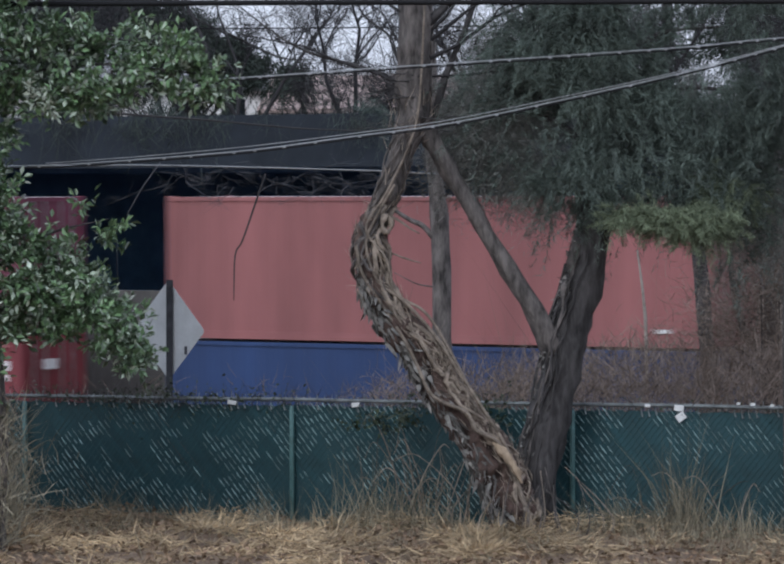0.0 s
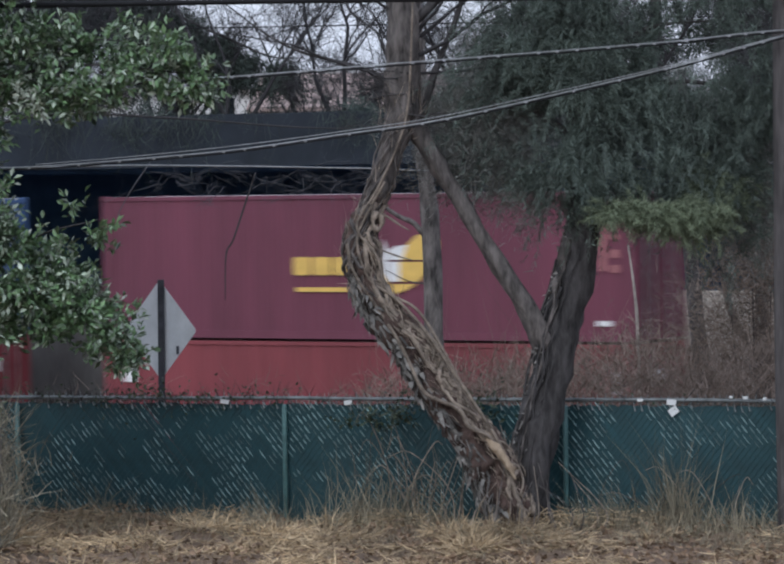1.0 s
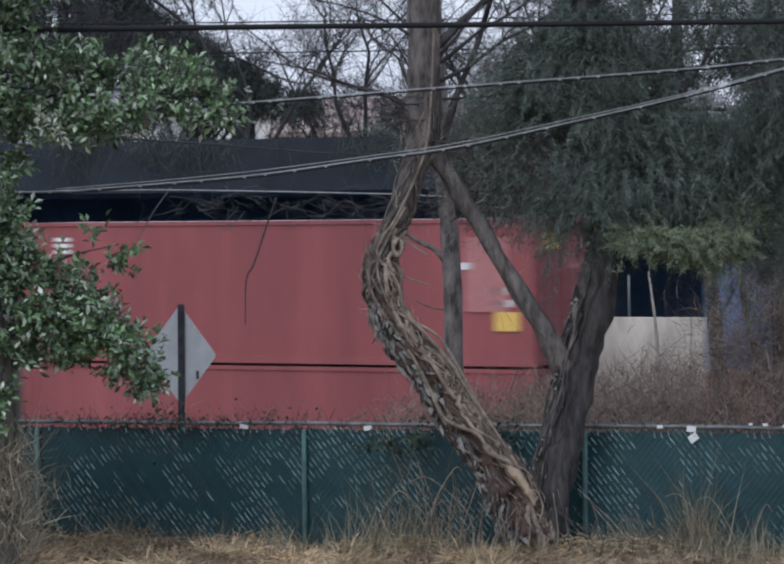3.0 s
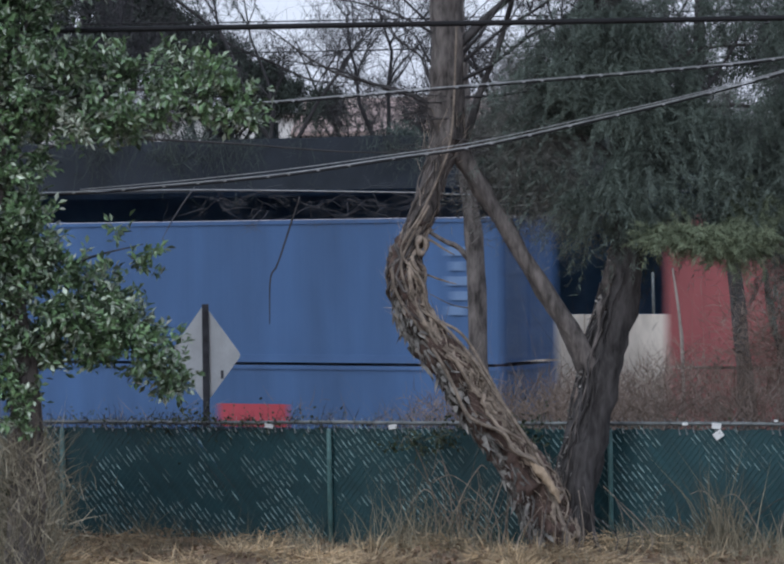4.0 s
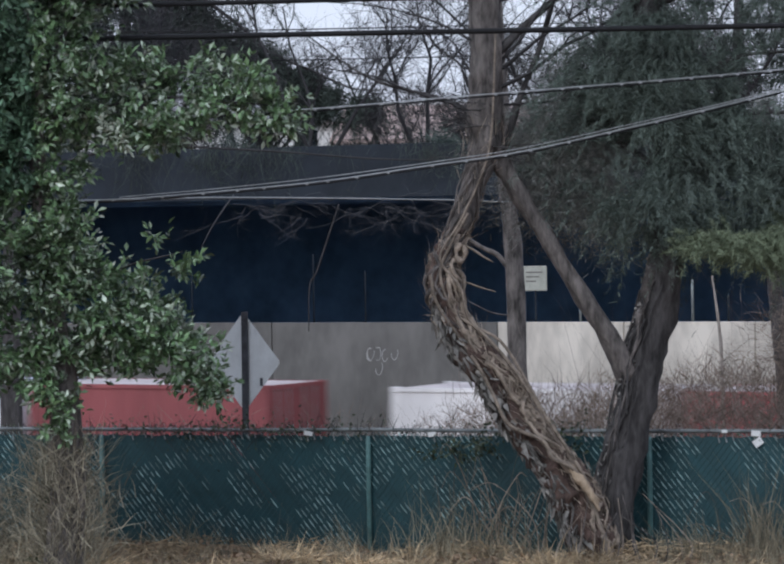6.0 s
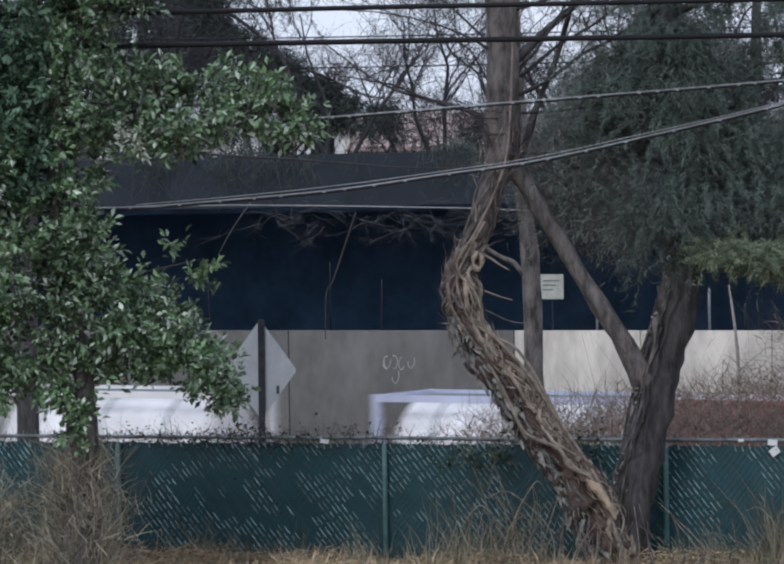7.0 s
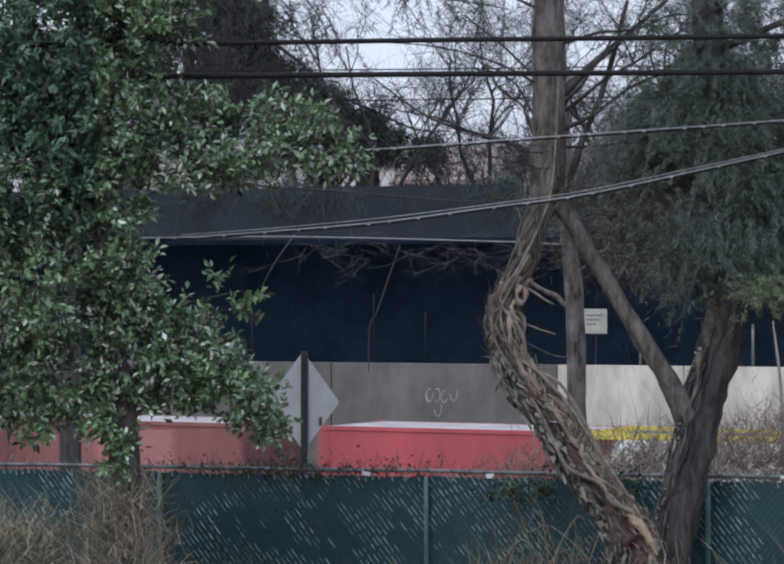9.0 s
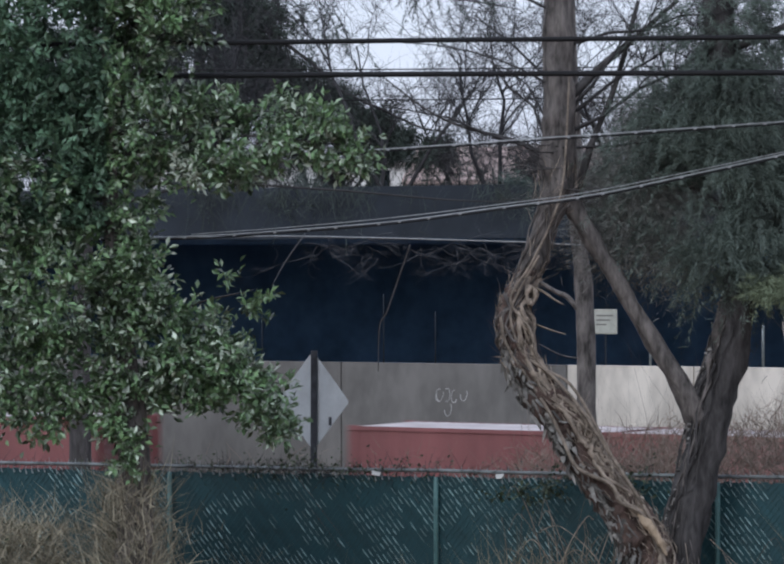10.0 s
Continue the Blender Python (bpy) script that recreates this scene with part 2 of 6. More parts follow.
def blades(roots, dirs, lengths, widths, rng, bend=0.35):
    """Grass blades and twigs: two-segment tapering strips."""
    n = len(roots)
    side = np.cross(dirs, rng.normal(size=(n, 3)))
    side /= np.linalg.norm(side, axis=1, keepdims=True) + 1e-9
    L, Wd = lengths[:, None], widths[:, None]
    off = rng.normal(size=(n, 3)) * bend * L * 0.4
    mid = roots + dirs * L * 0.55 + off * 0.3
    tip = roots + dirs * L + off
    V = np.stack([roots - side * Wd / 2, roots + side * Wd / 2, mid + side * Wd * 0.4, mid - side * Wd * 0.4, tip], 1).reshape(-1, 3)
    i = np.arange(n) * 5
    f4 = np.stack([i, i + 1, i + 2, i + 3], 1).tolist()
    f3 = np.stack([i + 3, i + 2, i + 4], 1).tolist()
    return V.tolist(), f4 + f3


def unit(v):
    return v / (np.linalg.norm(v, axis=-1, keepdims=True) + 1e-9)


# ---- the lie of the land ----
FENCE_Y, FENCE_TURN = 36.5, 18.0
TRACK_Y, TRACK_TURN = 70.4, 30.0
WALL_Y, WALL_TURN = 78.0, 26.0
BED_Z = -3.1
sF, cF = math.sin(radians(FENCE_TURN)), math.cos(radians(FENCE_TURN))


def height(x, y):
    v = x * sF + (y - FENCE_Y) * cF
    s = min(1.0, max(0.0, (v - 2.0) / 14.0))
    s = s * s * (3 - 2 * s)
    bumps = 0.12 * noise.noise(Vector((x * 0.9, y * 0.9, 0))) + 0.04 * noise.noise(Vector((x * 2.7, y * 2.7, 5)))
    near = 1.0 if abs(v) < 8 else 0.3
    return BED_Z * s + bumps * near * (1 - s)


def build_ground():
    xs = np.concatenate([[-1500, -700, -300, -150, -80, -50, -30, -20], np.arange(-14, 14.01, 0.35), [20, 30, 50, 80, 150, 300, 700, 1500]])
    ys = np.concatenate([[-600, -200, -80, -30, -10, 5, 15, 22], np.arange(27, 44, 0.35), np.arange(44, 60, 2), [60, 70, 80, 100, 140, 200, 400, 900, 2500]])
    V = [(x, y, height(x, y)) for y in ys for x in xs]
    nx = len(xs)
    Fs = [(j * nx + i, j * nx + i + 1, (j + 1) * nx + i + 1, (j + 1) * nx + i) for j in range(len(ys) - 1) for i in range(nx - 1)]
    tagged(part("ground", (V, Fs), EARTH, smooth=True), "brown earth bank with dry leaf litter by the fence", "ground", kind="structure")


build_ground()


def build_track():
    m = pose(0, TRACK_Y, BED_Z, 0, 0, -TRACK_TURN)
    bed = thing("railway_track", m, "single railway track on grey stone ballast in the cutting", "track", kind="structure")
    bm = bmesh.new()
    v = [bm.verts.new(p) for p in ((-260, -1.4, 0), (190, -1.4, 0), (190, -0.6, 0.06), (-260, -0.6, 0.06), (190, 3.2, 0.06), (-260, 3.2, 0.06), (190, 4, 0), (-260, 4, 0))]
    for f in ((0, 1, 2, 3), (3, 2, 4, 5), (5, 4, 6, 7)):
        bm.faces.new([v[i] for i in f])
    part("ballast", bm, BALLAST, bed)
    for y in (0.5, 1.94):
        bm = bmesh.new()
        box(bm, -260, 190, y - 0.075, y + 0.075, 0.06, 0.08)
        box(bm, -260, 190, y - 0.02, y + 0.02, 0.08, 0.16)
        box(bm, -260, 190, y - 0.036, y + 0.036, 0.16, 0.2)
        part("rail", bm, RAIL, bed)
    me = None
    for i in range(60):
        if me is None:
            bm = bmesh.new()
            soft_box(bm, -0.12, 0.12, -0.1, 2.54, -0.05, 0.075, 0.015)
            ob = part("sleeper", bm, TIMBER, bed)
            me = ob.data
        else:
            ob = new("sleeper", me)
            ob.parent = bed
        ob.location = (-24 + i * 0.8, 0, 0)


build_track()


# ---- retaining wall and the dark road deck above it ----
def build_wall():
    m = pose(0, WALL_Y, 0, 0, 0, -WALL_TURN)
    for name, u0, u1, step, material, label in (
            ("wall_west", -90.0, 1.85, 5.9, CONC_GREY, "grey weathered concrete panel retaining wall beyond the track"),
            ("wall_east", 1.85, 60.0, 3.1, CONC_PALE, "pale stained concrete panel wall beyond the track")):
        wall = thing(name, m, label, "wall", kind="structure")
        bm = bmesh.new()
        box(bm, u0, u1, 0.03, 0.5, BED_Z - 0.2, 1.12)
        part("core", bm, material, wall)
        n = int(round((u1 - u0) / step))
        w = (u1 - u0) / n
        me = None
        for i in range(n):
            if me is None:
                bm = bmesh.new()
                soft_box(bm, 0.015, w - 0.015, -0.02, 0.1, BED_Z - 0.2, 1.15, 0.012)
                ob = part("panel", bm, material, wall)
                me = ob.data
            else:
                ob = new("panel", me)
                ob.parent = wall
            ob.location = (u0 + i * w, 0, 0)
    deck = thing("road_deck", m, "dark concrete road deck over a deep unlit bay", "bridge", kind="structure")
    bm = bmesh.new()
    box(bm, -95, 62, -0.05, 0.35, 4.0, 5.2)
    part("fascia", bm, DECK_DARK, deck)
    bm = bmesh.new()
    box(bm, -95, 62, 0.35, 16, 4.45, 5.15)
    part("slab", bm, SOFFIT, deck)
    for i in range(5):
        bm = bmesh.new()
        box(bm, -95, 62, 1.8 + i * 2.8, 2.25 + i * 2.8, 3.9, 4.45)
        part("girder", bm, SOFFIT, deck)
    # rear and end walls are added to close the bay and keep it dark
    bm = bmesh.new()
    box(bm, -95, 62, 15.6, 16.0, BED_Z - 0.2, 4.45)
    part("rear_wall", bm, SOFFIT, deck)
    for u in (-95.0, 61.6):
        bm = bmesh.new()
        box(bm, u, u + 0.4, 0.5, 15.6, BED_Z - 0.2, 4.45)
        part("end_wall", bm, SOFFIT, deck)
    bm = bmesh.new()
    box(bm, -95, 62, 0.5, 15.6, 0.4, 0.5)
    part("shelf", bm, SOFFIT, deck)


build_wall()


# ---- the fence ----
def build_fence():
    top, u0, u1 = 1.31, -8.7, 8.7
    fence = thing("slatted_fence", pose(0, FENCE_Y, 0, 0, 0, -FENCE_TURN), "dark green chain-link fence with diagonal privacy slats in dry grass", "fence")
    step, first = 3.075, -0.62
    for i in range(-5, 6):
        u = first + i * step
        bm = bmesh.new()
        tube(bm, [(u, -0.06, -0.4), (u, -0.06, top - 0.1), (u, -0.06, top - 0.06)], [0.028, 0.028, 0.018], 10)
        part("post", bm, GREEN_POST, fence, smooth=True)
    bm = bmesh.new()
    n = 60
    tube(bm, [(-16.3 + 32.6 * k / n, -0.02, top + 0.012 * noise.noise(Vector((k * 0.4, 0, 0)))) for k in range(n + 1)], [0.02] * (n + 1), 8)
    part("top_rail", bm, RAIL_GREY, fence, "grey weathered steel rail", smooth=True)
    run, w, t = -1.02, 0.072, 0.002
    rng = random.Random(4)
    # loops of coated wire before the slats; pale patches paint in the fence's glints
    bm = bmesh.new()
    pitch = 0.065
    for i in range(int(33 / pitch)):
        u = -16.0 + i * pitch
        f0 = rng.uniform(0.0, 0.05)
        while f0 < 0.95:
            f1 = min(0.98, f0 + rng.uniform(0.04, 0.08))
            q = Vector((u + run * f0, f0 * 1.6, 3.0))
            if noise.noise(q * 2.1) + 0.6 * noise.noise(q * 5.1) > -0.1 + rng.uniform(-0.1, 0.1):
                d = rng.uniform(-0.004, 0.004)
                tube(bm, [(u + d + run * f0, -0.014, top * f0), (u + d + run * (f0 + f1) / 2, -0.02, top * (f0 + f1) / 2), (u + d + run * f1, -0.014, top * f1)], [0.003, rng.uniform(0.004, 0.007), 0.003], 4, cap=False)
            f0 = f1 + rng.uniform(0.006, 0.02)
    tagged(part("glint_wire", bm, WIRE_GLINT, fence), kind="stuff")
    bm = bmesh.new()
    for i in range(int(33 / 0.065)):
        u = -16.4 + i * 0.065
        tube(bm, [(u, -0.012, 0.0), (u - run * 0.5, -0.015, top / 2), (u - run, -0.012, top)], [0.0028] * 3, 4, cap=False)
    tagged(part("cross_wire", bm, WIRE_DARK, fence), kind="stuff")
    # knuckled wire ends along the top
    bm = bmesh.new()
    for i in range(int(33 / 0.075)):
        u = -16.4 + i * 0.075
        h = rng.uniform(0.03, 0.07)
        tube(bm, [(u, -0.01, top - 0.05), (u + rng.uniform(-0.02, 0.02), -0.01, top + h)], [0.004, 0.003], 4)
        if rng.random() < 0.55:
            tube(bm, [(u, -0.03, top - 0.05), (u + 0.02, -0.035, top - rng.uniform(0.08, 0.12))], [0.003, 0.011], 4)
    tagged(part("wire_end", bm, GALV, fence), kind="stuff")

    def slat_mesh(b, x, y, z, turn):
        lo = [(-w / 2, -t), (w / 2, -t), (w / 2, t), (-w / 2, t)]
        c, s = math.cos(turn), math.sin(turn)
        r0 = [b.verts.new((x + p * c - q * s, y + p * s + q * c, z)) for p, q in lo]
        r1 = [b.verts.new((v.co.x + run, v.co.y, z + top - 0.05)) for v in r0]
        for k in range(4):
            b.faces.new((r0[k], r0[(k + 1) % 4], r1[(k + 1) % 4], r1[k]))
        b.faces.new(r0[::-1])
        b.faces.new(r1)

    bm = bmesh.new()
    pitch = (u1 - u0) / 300
    for i in range(130):
        for start in (u0 - i * pitch + 0.6, u1 + i * pitch + 0.6):
            slat_mesh(bm, start, 0, 0, 0.02)
    tagged(part("far_slats", bm, SLAT, fence), kind="stuff")
    me = None
    for i in range(300):
        if me is None:
            bm = bmesh.new()
            slat_mesh(bm, 0, 0, 0, 0)
            ob = part("slat", bm, SLAT, fence)
            me = ob.data
        else:
            ob = new("slat", me)
            ob.parent = fence
        ob.location = (u0 + 0.6 + i * pitch + rng.uniform(-0.004, 0.004), 0.003 * (i % 2), rng.uniform(-0.02, 0.0))
        ob.rotation_euler = (rng.uniform(-0.004, 0.004), 0, rng.uniform(-0.012, 0.012))


build_fence()


# ---- the freight train ----
FORTY, TWENTY, WIDE = 12.45, 6.16, 2.44
HIGH, LOW = 2.97, 2.59
LOWER_Z = -2.615  # floor of the lower box
LOW_Z = -2.53  # floor of a single load


def corrugated(bm, L, y, z0, z1, depth, pitch=0.28):
    """A side wall of pressed steel sheet with trapezoid ribs."""
    n = max(1, int(round(L / pitch)))
    p = L / n
    prof = []
    for i in range(n):
        x = i * p
        prof += [(x, 0), (x + 0.26 * p, 0), (x + 0.5 * p, depth), (x + 0.76 * p, depth)]
    prof.append((L, 0))
    lo = [bm.verts.new((x + 0.08, y + d, z0)) for x, d in prof]
    hi = [bm.verts.new((x + 0.08, y + d, z1)) for x, d in prof]
    for i in range(len(prof) - 1):
        bm.faces.new((lo[i], lo[i + 1], hi[i + 1], hi[i]))


def container(L, H, material, label, name="shipping_container", locks=0.0, group="boxes on the train"):
    box_ob = thing(name, pose(0, 0, 0), label, "container", group)
    bm = bmesh.new()
    corrugated(bm, L - 0.16, 0.03, 0.15, H - 0.1, 0.036)
    corrugated(bm, L - 0.16, WIDE - 0.066, 0.15, H - 0.1, 0.036)
    v = [bm.verts.new(p) for p in ((0.06, 0.06, 0.15), (0.06, WIDE - 0.06, 0.15), (0.06, WIDE - 0.06, H - 0.08), (0.06, 0.06, H - 0.08))]
    bm.faces.new(v)
    part("body", bm, material, box_ob)
    bm = bmesh.new()
    n = 2 * int(L / 0.35)
    edge = [(0.08 + i * (L - 0.16) / n, H - (0.03 if i % 2 == 0 else 0.015)) for i in range(n + 1)]
    a = [bm.verts.new((x, 0.08, zz)) for x, zz in edge]
    b = [bm.verts.new((x, WIDE - 0.08, zz)) for x, zz in edge]
    for i in range(n):
        bm.faces.new((a[i], a[i + 1], b[i + 1], b[i]))
    part("roof", bm, ROOF_PAINT.get(material.name, material), box_ob, "roof sheet coloured pale for the light of the sky")
    for x in (0.0, L - 0.16):
        for y in (0.0, WIDE - 0.16):
            bm = bmesh.new()
            box(bm, x + 0.005, x + 0.155, y + 0.005, y + 0.155, 0.118, H - 0.118)
            for zz in (0.0, H - 0.118):
                soft_box(bm, x, x + 0.16, y, y + 0.16, zz, zz + 0.118, 0.012)
            part("corner_post", bm, material, box_ob)
    for y in (0.01, WIDE - 0.07):
        for zz, h, nm in ((0.0, 0.16, "bottom_rail"), (H - 0.1, 0.085, "top_rail")):
            bm = bmesh.new()
            box(bm, 0.16, L - 0.16, y, y + 0.06, zz + 0.004, zz + h)
            part(nm, bm, material, box_ob)
    for zz, h in ((0.02, 0.14), (H - 0.12, 0.1)):
        bm = bmesh.new()
        box(bm, L - 0.13, L - 0.03, 0.16, WIDE - 0.16, zz, zz + h)
        part("end_sill", bm, material, box_ob)
    for y in (0.17, WIDE / 2 + 0.01):
        bm = bmesh.new()
        w = WIDE / 2 - 0.18
        box(bm, L - 0.1, L - 0.05, y, y + w, 0.16, H - 0.12)
        for k in range(5):
            zc = 0.3 + k * (H - 0.5) / 5
            box(bm, L - 0.051, L - 0.035, y + 0.08, y + w - 0.08, zc, zc + 0.3)
        door = part("door", bm, material, box_ob)
        for k in (0.3, 0.72):
            bm = bmesh.new()
            tube(bm, [(L - 0.015, y + w * k, 0.1), (L - 0.015, y + w * k, H - 0.1)], [0.017, 0.017], 6)
            part("locking_bar", bm, GALV, door)
    bm = bmesh.new()
    box(bm, 0.1, L - 0.1, 0.1, WIDE - 0.1, 0.1, 0.15)
    part("floor", bm, TIMBER, box_ob)
    if locks:
        for x in (0.08, L - 0.08):
            for y in (0.08, WIDE - 0.08):
                bm = bmesh.new()
                tube(bm, [(x, y, -locks), (x, y, -locks * 0.4), (x, y, 0.01)], [0.05, 0.06, 0.04], 8)
                part("twist_lock", bm, RUST, box_ob)
    return box_ob


def plate(parent, material, x0, x1, z0, z1, name="marking", end=None):
    """A thin painted or glued marking on the near side, or on the end doors at end."""
    bm = bmesh.new()
    if end is None:
        box(bm, x0, x1, 0.004, 0.028, z0, z1)
    else:
        box(bm, end - 0.034, end - 0.004, x0, x1, z0, z1)
    return part(name, bm, material, parent)


def logo_blocks(parent, material, x, z, tall, widths, gap):
    """A row of plain chamfered blocks in place of a brand's mark; a negative width leaves a space."""
    for w in widths:
        if w > 0:
            c = min(w, tall) * 0.1
            rim = [(x + c, z), (x + w - c, z), (x + w, z + c), (x + w, z + tall - c), (x + w - c, z + tall), (x + c, z + tall), (x, z + tall - c), (x, z + c)]
            bm = bmesh.new()
            rings = [[bm.verts.new((p, y, q)) for p, q in rim] for y in (0.004, 0.028)]
            bm.faces.new(rings[0])
            for i in range(8):
                bm.faces.new((rings[0][i], rings[1][i], rings[1][(i + 1) % 8], rings[0][(i + 1) % 8]))
            part("logo_block", bm, material, parent)
        x += abs(w) + gap


def ring_arc(parent, material, cx, cz, rx, rz, a0, a1, w, name="arc_marking"):
    bm = bmesh.new()
    n = 24
    prev = None
    for i in range(n + 1):
        a = radians(a0 + (a1 - a0) * i / n)
        taper = w * (0.25 + 0.75 * math.sin(math.pi * i / n))
        q = [bm.verts.new((cx + (rx + s * taper / 2) * math.cos(a), yy, cz + (rz + s * taper / 2) * math.sin(a))) for s in (-1, 1) for yy in (0.004, 0.028)]
        if prev:
            for k0, k1 in ((0, 2), (1, 0), (3, 1), (2, 3)):
                bm.faces.new((prev[k0], prev[k1], q[k1], q[k0]))
        prev = q
    return part(name, bm, material, parent)


def tank_container(L, H, frame_mat, tank_mat, label, ribs=True):
    tank = thing("tank_container", pose(0, 0, 0), label, "container", "boxes on the train")
    bm = bmesh.new()
    r = 1.13
    tube(bm, [(0.2, WIDE / 2, H / 2 + 0.02), (0.3, WIDE / 2, H / 2 + 0.02), (0.5, WIDE / 2, H / 2 + 0.02), (L - 0.5, WIDE / 2, H / 2 + 0.02), (L - 0.3, WIDE / 2, H / 2 + 0.02), (L - 0.2, WIDE / 2, H / 2 + 0.02)],
         [0.55, 0.9, r, r, 0.9, 0.55], 28)
    shell = part("tank_shell", bm, tank_mat, tank, smooth=False)
    for x in (1.3, 3.0, 4.7):
        bm = bmesh.new()
        tube(bm, [(x - 0.03, WIDE / 2, H / 2 + 0.02), (x + 0.03, WIDE / 2, H / 2 + 0.02)], [r + 0.02, r + 0.02], 28)
        part("band", bm, GALV, shell)
    for x in (0.0, L - 0.16):
        for y in (0.0, WIDE - 0.16):
            bm = bmesh.new()
            soft_box(bm, x, x + 0.16, y, y + 0.16, 0.0, H, 0.012)
            part("corner_post", bm, frame_mat, tank)
        for zz in (0.0, H - 0.16):
            bm = bmesh.new()
            box(bm, x + 0.02, x + 0.14, 0.16, WIDE - 0.16, zz, zz + 0.15)
            part("end_rail", bm, frame_mat, tank)
    for y in (0.01, WIDE - 0.13):
        for zz in (0.0, H - 0.15):
            bm = bmesh.new()
            box(bm, 0.16, L - 0.16, y, y + 0.12, zz, zz + 0.14)
            part("side_rail", bm, frame_mat, tank)
    bm = bmesh.new()
    box(bm, 0.6, L - 0.6, WIDE / 2 - 0.35, WIDE / 2 + 0.35, H - 0.09, H - 0.04)
    part("walkway", bm, GALV, tank)
    return tank


def well_car(L, floor):
    car = thing("well_car", pose(0, 0, 0), "rust-brown articulated well wagon on the track", "wagon", "wagons of the train")
    for y in (-0.13, WIDE + 0.03):
        bm = bmesh.new()
        box(bm, -0.3, L + 0.3, y, y + 0.1, -0.15, 0.75)
        box(bm, -0.3, L + 0.3, y - 0.03, y + 0.13, 0.75, 0.82)
        part("side_sill", bm, RUST, car)
    bm = bmesh.new()
    box(bm, -0.25, L + 0.25, -0.03, WIDE + 0.03, -0.16, -0.004)
    part("floor_plate", bm, RUST, car)
    for x0, x1 in ((-1.85, -0.3), (L + 0.3, L + 1.85)):
        bm = bmesh.new()
        soft_box(bm, x0, x1, 0.1, WIDE - 0.1, 0.45, 0.8, 0.03)
        part("end_platform", bm, RUST, car)
    bogie_x, axle = -1.85, BED_Z + 0.2 + 0.42 - floor
    bm = bmesh.new()
    for y in (0.35, 1.96):
        soft_box(bm, bogie_x - 1.1, bogie_x + 1.1, y, y + 0.14, axle - 0.05, axle + 0.25, 0.03)
    box(bm, bogie_x - 0.2, bogie_x + 0.2, 0.35, 2.1, axle, 0.46)
    bogie = part("bogie", bm, RUST, car)
    for dx in (-0.88, 0.88):
        for y in (0.44, 1.88):
            bm = bmesh.new()
            tube(bm, [(bogie_x + dx, y, axle), (bogie_x + dx, y + 0.12, axle)], [0.42, 0.42], 20)
            part("wheel", bm, RAIL, bogie)
    return car


# one pale roof colour for all boxes, with the sky's light painted in
ROOF_SKYLIT = mat("sky_toned_roof_paint", (0.62, 0.56, 0.56), 0.6, scale=1.2, vary=0.2, bump=0.03)
ROOF_PAINT = {m.name: ROOF_SKYLIT for m in (P_ORANGE, P_MAROON, P_RED, P_BLUE, P_SLATE, P_NAVY, P_CRIMSON, P_BROWN, P_WHITE, P_DEEP_RED, P_BRICK)}
SPEED = 14.8
TRAIN = []  # (object, place along the track at the start, height of its floor)


def load(ob, u, z):
    TRAIN.append((ob, u, z))
    return ob


UPPER_Z = LOWER_Z + HIGH + 0.04
ends = [-4.4 + 16.12 * 2, -4.4 + 16.12, -4.4, -20.6, -36.68, -52.85, -68.95]
upper = [(P_ORANGE, "faded orange-red steel shipping container on the upper tier"), (P_ORANGE, "orange-red shipping container on the upper tier"),
         (P_ORANGE, "faded orange-red corrugated shipping container stacked on a blue one"),
         (P_MAROON, "maroon shipping container with a yellow emblem, stacked on a red one"),
         (P_SLATE, "slate blue shipping container with large white lettering on a red one"),
         (P_RED, "brick red shipping container with yellow labels, stacked on a red one"),
         (P_BLUE, "plain cobalt blue shipping container stacked on a blue one")]
lower = [(P_NAVY, "navy blue shipping container on the lower tier"), (P_NAVY, "navy blue shipping container on the lower tier"), (P_NAVY, "navy blue shipping container on the lower tier"),
         (P_DEEP_RED, "deep red shipping container with small white labels on the lower tier"), (P_DEEP_RED, "deep red shipping container with a white label on the lower tier"),
         (P_RED, "plain red shipping container on the lower tier"), (P_BLUE, "cobalt blue shipping container on the lower tier")]
stack = []
for u, (mu, lu), (ml, ll) in zip(ends, upper, lower):
    car = load(well_car(FORTY, LOWER_Z), u, LOWER_Z)
    lo = load(container(FORTY, HIGH, ml, ll), u, LOWER_Z)
    hi = load(container(FORTY, HIGH, mu, lu, locks=0.04), u, UPPER_Z)
    stack.append((hi, lo))

plate(stack[2][0], PAINT_WHITE, 11.26, 11.61, 0.19, 0.27, "label_plate")
# markings of the maroon box
hi, lo = stack[3]
logo_blocks(hi, PAINT_YELLOW, 4.7, 1.22, 0.37, (0.4, 0.42, 0.4, 0.4), 0.06)
plate(hi, PAINT_YELLOW, 4.76, 6.02, 0.88, 0.97, "small_text_bar")
